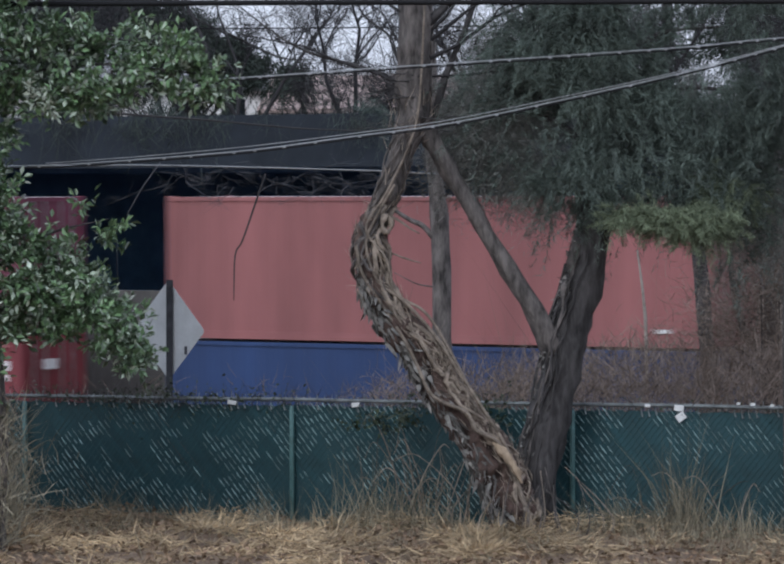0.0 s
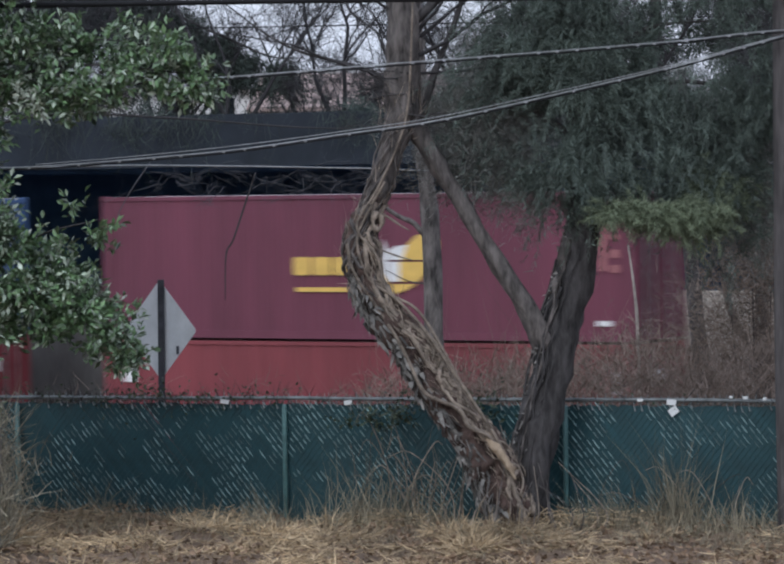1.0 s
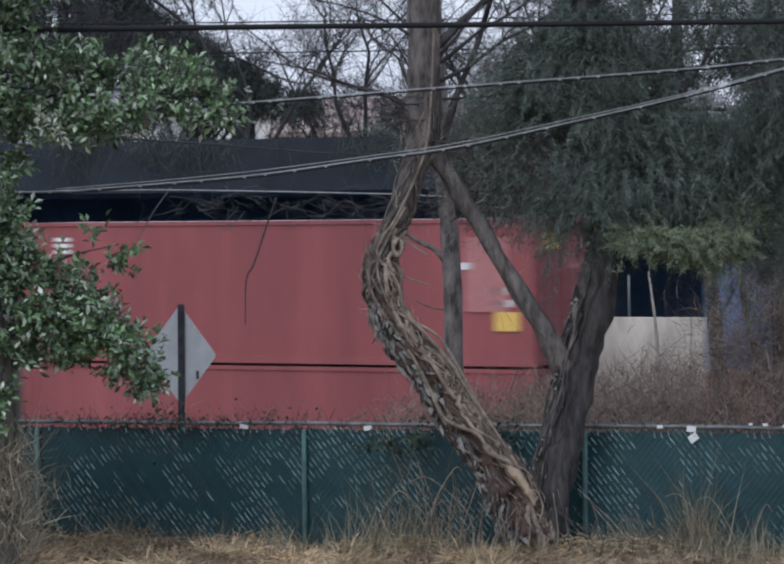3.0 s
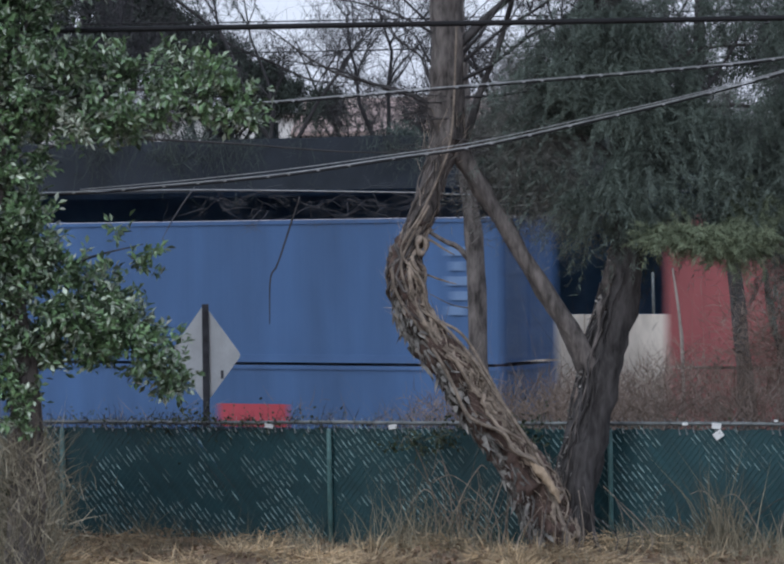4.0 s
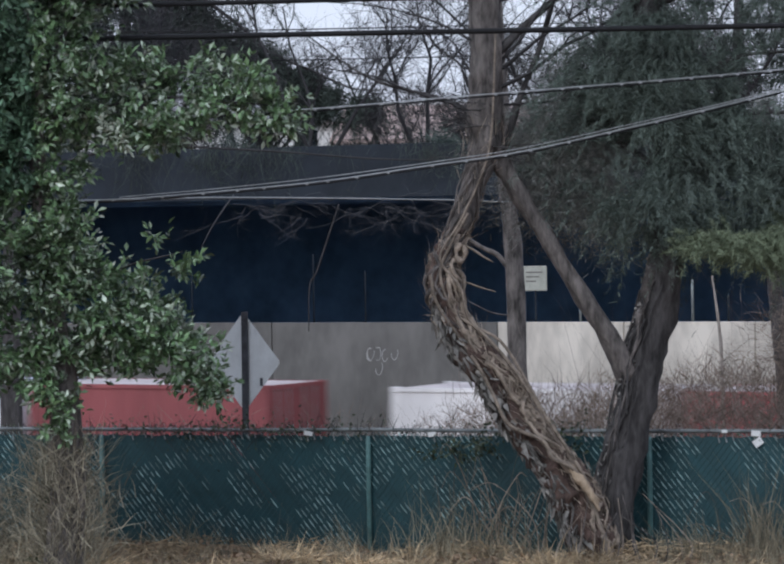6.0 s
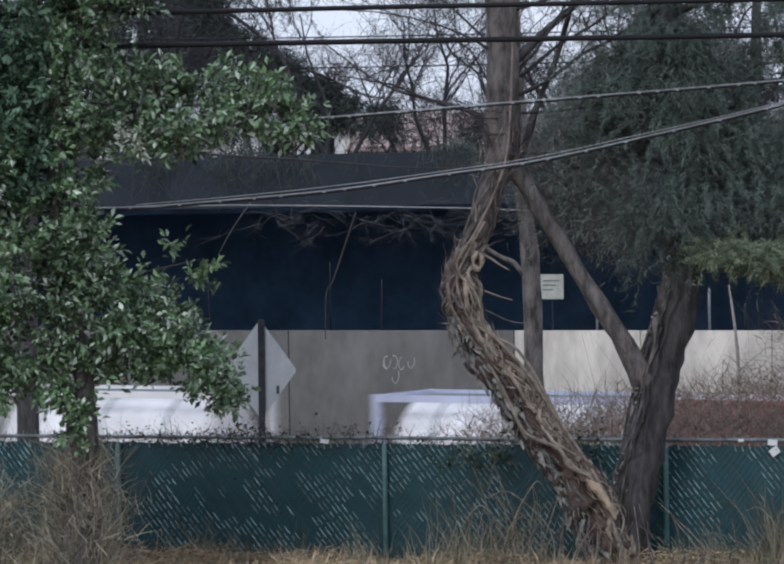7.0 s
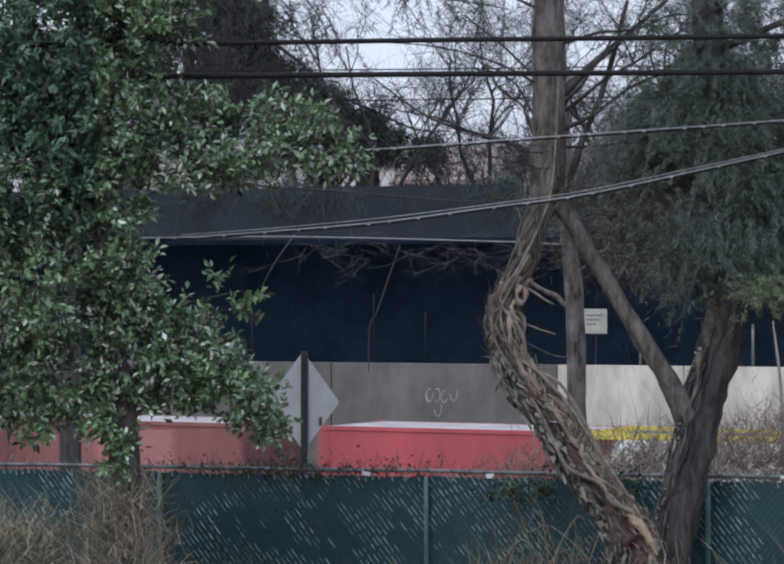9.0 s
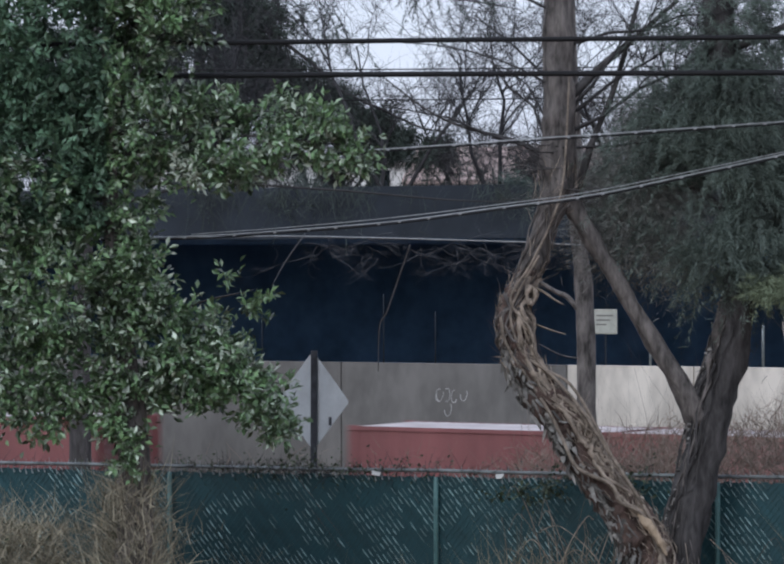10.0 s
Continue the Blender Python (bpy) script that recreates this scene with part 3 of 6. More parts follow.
# a winged emblem beside the lettering, in painted bands
for pm, pts in ((PAINT_YELLOW, [(6.98, 1.04), (7.01, 0.83), (7.3, 0.9), (7.58, 1.04)]),
                (PAINT_YELLOW, [(7.2, 1.09), (7.64, 1.09), (7.85, 1.28), (7.95, 1.49), (7.2, 1.49)]),
                (PAINT_WHITE, [(6.93, 1.09), (7.19, 1.09), (7.19, 1.49), (6.93, 1.49)]),
                (PAINT_YELLOW, [(7.25, 1.53), (7.97, 1.53), (8.08, 1.8), (8.06, 1.97), (7.9, 2.06), (7.62, 2.03), (7.4, 1.87)]),
                (PAINT_WHITE, [(6.93, 1.53), (7.24, 1.53), (7.38, 1.84), (7.1, 1.8), (6.93, 1.72)]),
                (PAINT_WHITE, [(6.74, 1.3), (6.89, 1.12), (6.89, 1.7), (6.83, 1.95), (6.76, 1.66)]),
                (PAINT_YELLOW, [(6.5, 1.34), (6.62, 1.06), (6.8, 0.88), (6.96, 0.84), (6.9, 1.08), (6.73, 1.28), (6.7, 1.62), (6.5, 1.58)])):
    bm = bmesh.new()
    rim = [[bm.verts.new((x, y, z)) for x, z in pts] for y in (0.004, 0.028)]
    bm.faces.new(rim[0])
    for i in range(len(pts)):
        j = (i + 1) % len(pts)
        bm.faces.new((rim[0][i], rim[1][i], rim[1][j], rim[0][j]))
    part("emblem_band", bm, pm, hi)
plate(hi, PAINT_PINK, 11.69, 11.8, 1.3, 2.28, "code_bar")
for z0, z1 in ((1.92, 2.02), (2.1, 2.32), (1.56, 1.72), (1.27, 1.42)):
    plate(hi, PAINT_PINK, 11.93, 12.08, z0, z1, "code_bar")
plate(hi, PAINT_WHITE, 11.6, 11.92, 0.22, 0.32, "label_plate")
plate(lo, PAINT_PINK, 11.66, 11.82, 1.75, 2.37, "code_bar")
plate(lo, PAINT_WHITE, 11.92, 12.1, 2.05, 2.26, "label_plate")
plate(lo, PAINT_WHITE, 11.94, 12.08, 1.82, 1.96, "label_plate")
plate(lo, PAINT_PINK, 11.77, 12.1, 2.56, 2.61, "code_bar")
plate(lo, PAINT_WHITE, 0.5, 0.78, 1.9, 2.35, "label_plate")
plate(lo, PAINT_WHITE, 0.85, 1.35, 2.05, 2.27, "label_plate", end=FORTY)
# markings of the slate blue box
hi, lo = stack[4]
logo_blocks(hi, PAINT_WHITE, 4.05, 1.1, 0.62, (0.52, 0.7, 0.54, -0.2, 0.52, 0.58, 0.72), 0.13)
ring_arc(hi, PAINT_WHITE, 6.42, 1.35, 1.6, 1.1, 92, 150, 0.12)
ring_arc(hi, PAINT_WHITE, 6.35, 1.35, 1.5, 0.98, 268, 316, 0.12)
for z0, x1 in ((0.92, 11.35), (0.5, 11.1)):
    plate(hi, PAINT_WHITE, 8.6, x1, z0, z0 + 0.17, "small_text_bar")
for k in range(7):
    plate(hi, PAINT_CODE, 11.72, 11.84, 0.98 + 0.2 * k, 1.12 + 0.2 * k, "code_bar")
    if k != 3:
        plate(hi, PAINT_CODE, 11.96, 12.1, 0.96 + 0.2 * k, 1.1 + 0.2 * k, "code_bar")
plate(hi, PAINT_YELLOW, 11.86, 12.18, 0.5, 0.86, "warning_label")
plate(hi, PAINT_YELLOW, 1.2, 1.6, 0.5, 0.85, "warning_label", end=FORTY)
plate(hi, PAINT_PALE_BLUE, 1.2, 1.75, 1.95, 2.05, "code_bar", end=FORTY)
plate(lo, PAINT_WHITE, 0.5, 1.3, 2.0, 2.3, "label_plate", end=FORTY)
plate(lo, PAINT_PINK, 11.6, 12.1, 1.6, 2.36, "faded_panel")
# markings of the brick red box
hi, lo = stack[5]
plate(hi, PAINT_PINK, 10.9, 11.85, 1.0, 2.5, "faded_panel")
for x, z in ((10.6, 1.85), (11.45, 1.35), (11.5, 1.1)):
    plate(hi, PAINT_WHITE, x, x + 0.45, z, z + 0.14, "code_bar")
plate(hi, PAINT_YELLOW, 11.55, 12.1, 0.62, 1.0, "warning_label")
plate(hi, PAINT_YELLOW, 0.5, 1.2, 2.25, 2.6, "warning_label", end=FORTY)
plate(hi, PAINT_PINK, 1.5, 2.1, 1.85, 1.95, "code_bar", end=FORTY)
for k in range(3):
    plate(hi, PAINT_WHITE, 0.9, 1.3, 2.2 + k * 0.13, 2.28 + k * 0.13, "code_bar")
# markings of the cobalt box
hi, lo = stack[6]
plate(hi, PAINT_WHITE, 0.3, 0.6, 1.25, 1.32, "code_bar")
plate(lo, PAINT_RED, 5.7, 7.4, 1.5, 1.98, "red_panel")
plate(lo, PAINT_WHITE, 0.25, 0.6, 2.62, 2.68, "code_bar")
for k in range(5):
    plate(hi, PAINT_PALE_BLUE, 11.2 + 0.12 * (k % 2), 11.65 + 0.1 * (k % 3), 0.9 + k * 0.3, 1.08 + k * 0.3, "code_bar")

# the tall boxes carry their markings a little higher
for hi, lo in stack:
    for ob, rise in ((hi, 0.09), (lo, 0.16)):
        for mark in ob.children:
            if mark.name.split(".")[0] in ("logo_block", "small_text_bar", "emblem_band", "code_bar", "label_plate", "arc_marking", "warning_label", "faded_panel", "red_panel"):
                mark.location.z = rise

# lower, single loads: short boxes and tanks in pairs
for u in (-89.6, -105.3, -121.6, -137.1, -151.5, -170.5):
    load(well_car(FORTY, LOW_Z), u, LOW_Z)
load(container(TWENTY, LOW, P_CRIMSON, "short bright red shipping container in a well wagon"), -82.95, LOW_Z)
load(container(TWENTY, LOW, P_WHITE, "short white shipping container in a well wagon"), -89.6, LOW_Z)
load(container(TWENTY, LOW, P_RED, "short brick red shipping container in a well wagon"), -98.8, LOW_Z)
load(tank_container(TWENTY, LOW, P_LAV, P_WHITE, "white tank in a pale blue-white steel frame"), -105.25, LOW_Z)
load(tank_container(TWENTY, LOW, P_WHITE, P_WHITE, "white tank container with a white steel frame"), -115.3, LOW_Z)
load(tank_container(TWENTY, LOW, P_YELLOW, P_WHITE, "white tank in a yellow steel frame"), -121.55, LOW_Z)
load(tank_container(TWENTY, LOW, P_YELLOW, P_WHITE, "white tank in a yellow steel frame"), -131.0, LOW_Z)
load(container(TWENTY, LOW, P_CRIMSON, "short bright red shipping container in a well wagon"), -137.2, LOW_Z)
worn = load(container(TWENTY, LOW, P_BRICK, "short faded brick-red shipping container with a pale panel"), -145.3, LOW_Z)
plate(worn, PAINT_PINK, 2.3, 4.4, 0.6, 2.4, "faded_panel")
load(container(TWENTY, LOW, P_BROWN, "short dull brown-red shipping container in a well wagon"), -151.5, LOW_Z)
load(container(FORTY, LOW, P_BROWN, "long dull brown-red shipping container in a well wagon"), -170.5, LOW_Z)


def motions():
    sT, cT = math.sin(radians(TRACK_TURN)), math.cos(radians(TRACK_TURN))
    for ob, u, z in TRAIN:
        rows = []
        for t in (0.0, 2.5, 5.0, 7.5, 10.0):
            s = u + SPEED * t
            rows.append((t, pose(s * cT, TRACK_Y - s * sT, z, 0, 0, -TRACK_TURN)))
        walk(ob, rows)


# ---- trees by the fence ----
def trunk_part(name, pts, material, parent, sides=14, rough=0.35, seed=0, n=5):
    """pts: x, y, z, radius."""
    path = smooth_path(pts, n)
    bm = bmesh.new()
    tube(bm, [p[:3] for p in path], [max(0.004, p[3]) for p in path], sides, rough, seed)
    return part(name, bm, material, parent, smooth=True)


TREE_X, TREE_Y = 1.8, 35.0


def build_leaning_tree():
    tree = thing("leaning_tree", pose(TREE_X, TREE_Y, 0), "leaning crooked tree trunk wrapped in dry vines by the fence", "tree")
    left = [(0.1, 0, -0.3, 0.28), (-0.06, 0, 0.11, 0.25), (-0.19, 0, 0.42, 0.235), (-0.28, 0, 0.67, 0.235), (-0.41, 0, 0.925, 0.22), (-0.6, 0, 1.18, 0.205), (-0.8, 0, 1.43, 0.195), (-0.95, 0, 1.69, 0.2), (-1.09, 0, 1.94, 0.205),
            (-1.31, 0, 2.19, 0.185), (-1.47, 0, 2.45, 0.165), (-1.56, 0, 2.7, 0.15), (-1.6, 0.02, 3.0, 0.155), (-1.545, 0.04, 3.21, 0.12), (-1.42, 0.05, 3.46, 0.11), (-1.24, 0.06, 3.97, 0.115), (-1.15, 0.08, 4.3, 0.165), (-1.12, 0.1, 4.9, 0.165), (-1.125, 0.12, 5.46, 0.165), (-1.12, 0.15, 6.3, 0.155), (-1.1, 0.2, 8.0, 0.12)]
    trunk_part("trunk", left[:15], BARK_RED, tree, 30, 0.34, seed=3, n=9)
    trunk_part("upper_trunk", left[13:], BARK, tree, 26, 0.3, seed=4, n=9)
    # a pale dead snag, a twig, and the swollen collar of a lost branch in the elbow
    for k, pts in enumerate(([(-1.44, 0.0, 3.3, 0.02), (-1.3, -0.1, 3.24, 0.014), (-1.17, -0.16, 3.15, 0.01), (-1.08, -0.18, 3.1, 0.005)], [(-1.36, 0.05, 2.9, 0.012), (-1.2, 0.0, 2.84, 0.009), (-1.06, 0.0, 2.8, 0.005)])):
        trunk_part("snag", pts, VINE, tree, 7, seed=k)
    ring = [(-1.41 + 0.045 * math.cos(w), -0.1 + 0.03 * math.cos(w), 3.2 + 0.08 * math.sin(w), 0.026 + 0.012 * math.sin(3 * w + 1)) for w in [math.tau * i / 12 for i in range(13)]]
    trunk_part("branch_collar", ring, VINE, tree, 8, 0.3, seed=6, n=2)
    # the torn pale strip at the foot
    trunk_part("torn_wood", [(-0.36, -0.26, 1.06, 0.02), (-0.24, -0.29, 0.9, 0.05), (-0.14, -0.31, 0.74, 0.045), (-0.06, -0.31, 0.58, 0.01)], BARE_WOOD, tree, 12, 0.9, 2, 8)
    # vines that climb the leaning trunk
    rng = random.Random(11)
    lp = smooth_path(left, 4)
    for k in range(70):
        high = k % 3 == 0
        a = rng.uniform(-3.3, 0.4) if high else rng.uniform(-0.8, 0.4)
        drift, sway = rng.uniform(-0.03, 0.03), rng.uniform(0.25, 0.95)
        i0, i1 = (rng.randint(36, 48), rng.choice((56, 58, 60, 62, 64, 66, 70))) if high else (rng.randint(2, 28), rng.randint(36, 56))
        bm = bmesh.new()
        pts, rr = [], []
        r = rng.choice((0.005, 0.006, 0.008, 0.011, 0.015, 0.022)) * (0.8 if high else 1.0)
        lift = rng.uniform(0.98, 1.22)
        for i in range(i0, i1):
            x, y, z, rad = lp[i]
            a += drift + rng.uniform(-0.2, 0.2)
            w = a + sway * math.sin(i * 0.55 + k * 1.7)
            if not high:
                w = max(-1.25, min(0.5, w))
            e = rad * lift + r * 0.7 + 0.02 * math.sin(i * 0.9 + k)
            pts.append((x + e * math.cos(w), y + e * math.sin(w), z + rng.uniform(-0.03, 0.03)))
            rr.append(r * rng.uniform(0.75, 1.3))
        tube(bm, pts, rr, 5)
        part("vine", bm, VINE if k % 3 else BARK, tree, smooth=True)
    # fine shaggy rootlets on the trunk
    g = np.random.default_rng(5)
    n = 1300
    idx = g.integers(4, 66, n)
    P = np.array([lp[i][:3] for i in idx]) + g.normal(0, 0.03, (n, 3))
    rad = np.array([lp[i][3] for i in idx])
    ang = np.where(idx < 40, g.uniform(-1.5, 0.35, n), g.uniform(-3.1, 0.3, n))
    P += np.stack([np.cos(ang) * rad * 1.05, np.sin(ang) * rad * 1.05, np.zeros(n)], 1)
    along = unit(np.array([lp[i + 1][:3] for i in idx]) - np.array([lp[i][:3] for i in idx]))
    D = unit(along + g.normal(0, 0.36, (n, 3)))
    tagged(part("root_fibre", blades(P, D, g.uniform(0.08, 0.28, n), g.uniform(0.004, 0.011, n), g), VINE, tree), kind="stuff")
    # grey bark that flakes off the shaded flank
    n = 1100
    idx = g.integers(6, 44, n)
    P = np.array([lp[i][:3] for i in idx]) + g.normal(0, 0.025, (n, 3))
    rad = np.array([lp[i][3] for i in idx])
    ang = g.uniform(-3.4, -1.9, n)
    P += np.stack([np.cos(ang) * rad, np.sin(ang) * rad, np.zeros(n)], 1)
    along = unit(np.array([lp[i + 1][:3] for i in idx]) - np.array([lp[i][:3] for i in idx]))
    D = unit(-along + g.normal(0, 0.3, (n, 3)) + np.stack([np.cos(ang), np.sin(ang), 0 * ang], 1) * 0.08)
    tagged(part("bark_flake", blades(P, D, g.uniform(0.07, 0.2, n), g.uniform(0.02, 0.06, n), g, 0.12), BARK_FLAKE, tree, "grey flaking bark"), kind="stuff")
    # stout pale stems that loop over the bark
    for pts, r in (([(0.1, 0.02), (-0.02, 0.35), (-0.16, 0.7), (-0.3, 1.0), (-0.52, 1.12), (-0.62, 1.3), (-0.95, 1.46), (-1.1, 1.75), (-1.22, 2.0), (-1.44, 2.35), (-1.66, 2.7), (-1.72, 2.98)], 0.026),
                   ([(0.02, 0.1), (-0.1, 0.6), (-0.22, 0.95), (-0.46, 1.35), (-0.7, 1.72), (-0.95, 2.1), (-1.24, 2.42), (-1.5, 2.62), (-1.62, 3.0), (-1.5, 3.3), (-1.33, 3.6)], 0.022),
                   ([(-0.3, 1.1), (-0.56, 1.5), (-0.78, 1.92), (-1.02, 2.3), (-1.32, 2.5), (-1.42, 2.85), (-1.62, 3.15), (-1.42, 3.5), (-1.2, 3.95), (-1.08, 4.4), (-1.02, 5.4)], 0.018)):
        bm = bmesh.new()
        path = smooth_path([(x, -0.26 + 0.05 * math.sin(z * 4) if z < 2.2 else -0.17, z) for x, z in pts], 5)
        tube(bm, path, [r * (1 - 0.4 * i / len(path)) for i in range(len(path))], 7)
        part("stem_loop", bm, VINE, tree, smooth=True)
    # tangled dead twigs in the fork
    for k in range(16):
        bm = bmesh.new()
        base = Vector((-1.12 + rng.uniform(-0.1, 0.12), rng.uniform(-0.1, 0.1), rng.uniform(4.0, 4.75)))
        grow(rng, base, base + Vector((rng.choice((-1, -1, 1)) * rng.uniform(0.3, 0.6), rng.uniform(-0.3, 0.3), rng.uniform(-0.15, 0.3))), 0.009, 1, 1.1, 0, tree, bm, 6, 0.0)
        tagged(part("twig_spray", bm, BARK_DARK, tree), kind="stuff")
    # stems of the climber that stand loose at the foot
    for k in range(16):
        bm = bmesh.new()
        x = rng.uniform(-0.6, 0.8)
        pts = [(x, rng.uniform(-0.5, -0.1), -0.02), (x + rng.uniform(-0.1, 0.1), -0.3, 0.25), (x * 0.6 + rng.uniform(-0.15, 0.15), -0.25, rng.uniform(0.5, 0.8))]
        path = smooth_path(pts, 5)
        tube(bm, path, [0.008 * (1 - i / len(path) * 0.6) for i in range(len(path))], 5)
        part("loose_stem", bm, VINE if k % 3 == 0 else BARK, tree, smooth=True)
    # a bare crown of dark crooked limbs
    for k in range(12):
        bm = bmesh.new()
        side = 1 if k % 3 else -1
        base = Vector((-1.12 + side * 0.08, 0.1, rng.uniform(4.5, 6.6)))
        grow(rng, base, base + Vector((side * rng.uniform(0.7, 1.9), rng.uniform(-0.2, 0.6), rng.uniform(0.1, 1.3))), rng.uniform(0.014, 0.026), 2, 0.8, 0, tree, bm, 5, 0.1)
        part("bare_limb", bm, TWIG, tree)
    # bare boughs above
    for k, pts in enumerate(([(-1.05, 0.1, 4.45, 0.035), (-1.5, 0.3, 4.75, 0.022), (-2.3, 0.5, 5.0, 0.013), (-3.0, 0.5, 5.5, 0.006)],
                             [(-0.95, 0.1, 4.2, 0.04), (-0.8, 0.2, 4.7, 0.035), (-0.55, 0.3, 5.3, 0.03), (-0.3, 0.4, 6.2, 0.02)],
                             [(-1.02, 0.1, 5.2, 0.05), (-0.6, 0.2, 5.6, 0.035), (0.1, 0.3, 6.2, 0.02)])):
        trunk_part("bough", pts, BARK_DARK, tree, 8, seed=20 + k)



# ---- leafy and bare growth ----
def leaf_blobs(blobs, per, g, size, flat=0.55):
    """Leaves in uneven clumps inside ellipsoids (x, y, z, rx, ry, rz)."""
    C, D, U, L = [], [], [], []
    for x, y, z, rx, ry, rz in blobs:
        n = int(per * (rx * rz) ** 0.9 * 4)
        k = max(6, n // 22)
        d = unit(g.normal(size=(k, 3)))
        hubs = np.array((x, y, z)) + d * (g.uniform(0.25, 1.0, (k, 1)) ** 0.5) * np.array((rx, ry, rz))
        axis = unit(d + g.normal(0, 0.5, (k, 3)) + np.array((0, -0.2, 0.25)))
        pick = g.integers(0, k, n)
        s = g.uniform(-0.5, 0.5, (n, 1))
        around = unit(g.normal(size=(n, 3)))
        C.append(hubs[pick] + axis[pick] * s * 0.34 + around * 0.055)
        dirn = unit(around + axis[pick] * 0.7 + np.array((0, 0, -0.1)))
        D.append(dirn)
        U.append(unit(g.normal(0, flat, (n, 3)) + np.array((0, -0.25, 1.0))))
        L.append(g.uniform(0.7, 1.25, n) * size)
    return np.concatenate(C), np.concatenate(D), np.concatenate(U), np.concatenate(L)


def at_depth(x, z, y, y0=36.0):
    """A place seen at x, z on the fence line, moved along the line of sight to depth y."""
    return x * y / y0, y, EYE + (z - EYE) * y / y0


def build_broadleaf():
    Y = 34.0
    tree = thing("evergreen_tree", pose(0, 0, 0), "broadleaf evergreen tree with small glossy green leaves by the fence", "tree")
    g = np.random.default_rng(21)
    blobs = []
    for x, z, rx, rz in ((-4.6, 5.9, 1.2, 1.0), (-4.9, 4.6, 0.9, 1.0), (-3.75, 5.1, 0.75, 0.6), (-3.5, 6.1, 0.6, 0.5), (-4.0, 7.0, 1.6, 0.7), (-3.0, 4.95, 0.5, 0.4), (-2.45, 5.0, 0.42, 0.36), (-1.95, 4.9, 0.42, 0.32),
                         (-1.5, 4.7, 0.34, 0.26), (-2.5, 4.55, 0.4, 0.14), (-2.95, 4.45, 0.4, 0.16), (-4.0, 4.3, 0.55, 0.6), (-4.6, 3.3, 0.8, 0.8), (-3.75, 3.35, 0.35, 0.45), (-3.7, 2.7, 0.6, 0.6), (-3.15, 2.65, 0.48, 0.45),
                         (-2.8, 2.42, 0.38, 0.36), (-2.45, 2.1, 0.28, 0.32), (-2.22, 1.8, 0.18, 0.2), (-3.95, 2.1, 0.45, 0.4), (-4.9, 2.4, 0.6, 0.7), (-3.6, 2.1, 0.25, 0.24), (-3.0, 2.2, 0.3, 0.2), (-3.78, 1.55, 0.13, 0.35)):
        X, _, Z = at_depth(x, z, Y)
        blobs.append((X, Y, Z, rx, 0.55 if rx < 0.7 else 0.8, rz))
    C, D, U, L = leaf_blobs(blobs, 2500, g, 0.094)
    # leaves deep in the crown get the darker, shade-painted green
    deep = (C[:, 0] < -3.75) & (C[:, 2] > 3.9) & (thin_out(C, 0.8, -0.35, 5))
    ok = thin_out(C, 1.9, -0.22, 8) & ~deep & ((C[:, 0] < -3.3) | (C[:, 2] < 4.0) | thin_out(C, 3.4, -0.14, 4))
    part("shaded_crown", cards(C[deep], D[deep], U[deep], L[deep], L[deep] * 0.5), LEAF_DARK, tree, "leaves in a darker green that paints in the crown's shade")["kind"] = "stuff"
    # one leaf in five takes the pale colour as a painted highlight
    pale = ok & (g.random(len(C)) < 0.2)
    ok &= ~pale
    part("crown", cards(C[ok], D[ok], U[ok], L[ok], L[ok] * 0.5), LEAF, tree)["kind"] = "stuff"
    part("glint_toned_foliage", cards(C[pale], D[pale], U[pale], L[pale], L[pale] * 0.45), LEAF_GLINT, tree, "leaves coloured pale to stand for glints of the sky")["kind"] = "stuff"
    # the small sprig that stands clear of the crown
    X, _, Z = at_depth(-2.5, 3.3, Y)
    C, D, U, L = leaf_blobs([(X, Y, Z - 0.2, 0.26, 0.15, 0.15), (X - 0.26, Y, Z + 0.06, 0.11, 0.1, 0.1)], 420, g, 0.115)
    part("sprig", cards(C, D, U, L, L * 0.46), LEAF, tree)["kind"] = "stuff"
    X, _, Z = at_depth(-3.15, 4.5, Y)
    C, D, U, L = leaf_blobs([(X, Y - 0.45, Z, 0.24, 0.1, 0.09)], 900, g, 0.08)
    part("pale_sprig", cards(C, D, U, L, L * 0.4), PALE_LEAF, tree, "withered pale leaves")["kind"] = "stuff"
    b = at_depth(-3.73, 0.2, Y)
    trunk_part("trunk", [(b[0] - 0.05, Y, -0.2, 0.22), (b[0] - 0.05, Y, 0.8, 0.18), (b[0] - 0.03, Y, 1.7, 0.15), (b[0] - 0.1, Y, 2.6, 0.11), (b[0] - 0.25, Y, 4.2, 0.07), (b[0] - 0.3, Y, 6.5, 0.03)], BARK, tree, 16, 0.4, seed=4)
    for k, (z0, x1, z1) in enumerate(((4.6, -1.5, 4.75), (4.8, -2.2, 5.1), (2.3, -2.3, 2.2), (2.6, -2.5, 3.25), (3.0, -4.9, 3.8), (5.0, -3.0, 6.4))):
        e = at_depth(x1, z1, Y)
        s = (b[0] - 0.2, Y, z0)
        m = ((s[0] + e[0]) / 2, Y + 0.1, (s[2] + e[2]) / 2 + 0.15)
        trunk_part("branch", [(*s, 0.025), (*m, 0.014), (*e, 0.005)], BARK_DARK, tree, 7, seed=k)


def thin_out(P, scale, level, seed):
    """Where clumps stay and gaps open in a crown."""
    return np.array([noise.noise(Vector((a * scale, b * scale, c * scale + seed))) + 0.5 * noise.noise(Vector((a * scale * 2.6, b * scale * 2.6, c * scale * 2.6 + seed))) for a, b, c in P.tolist()]) > level


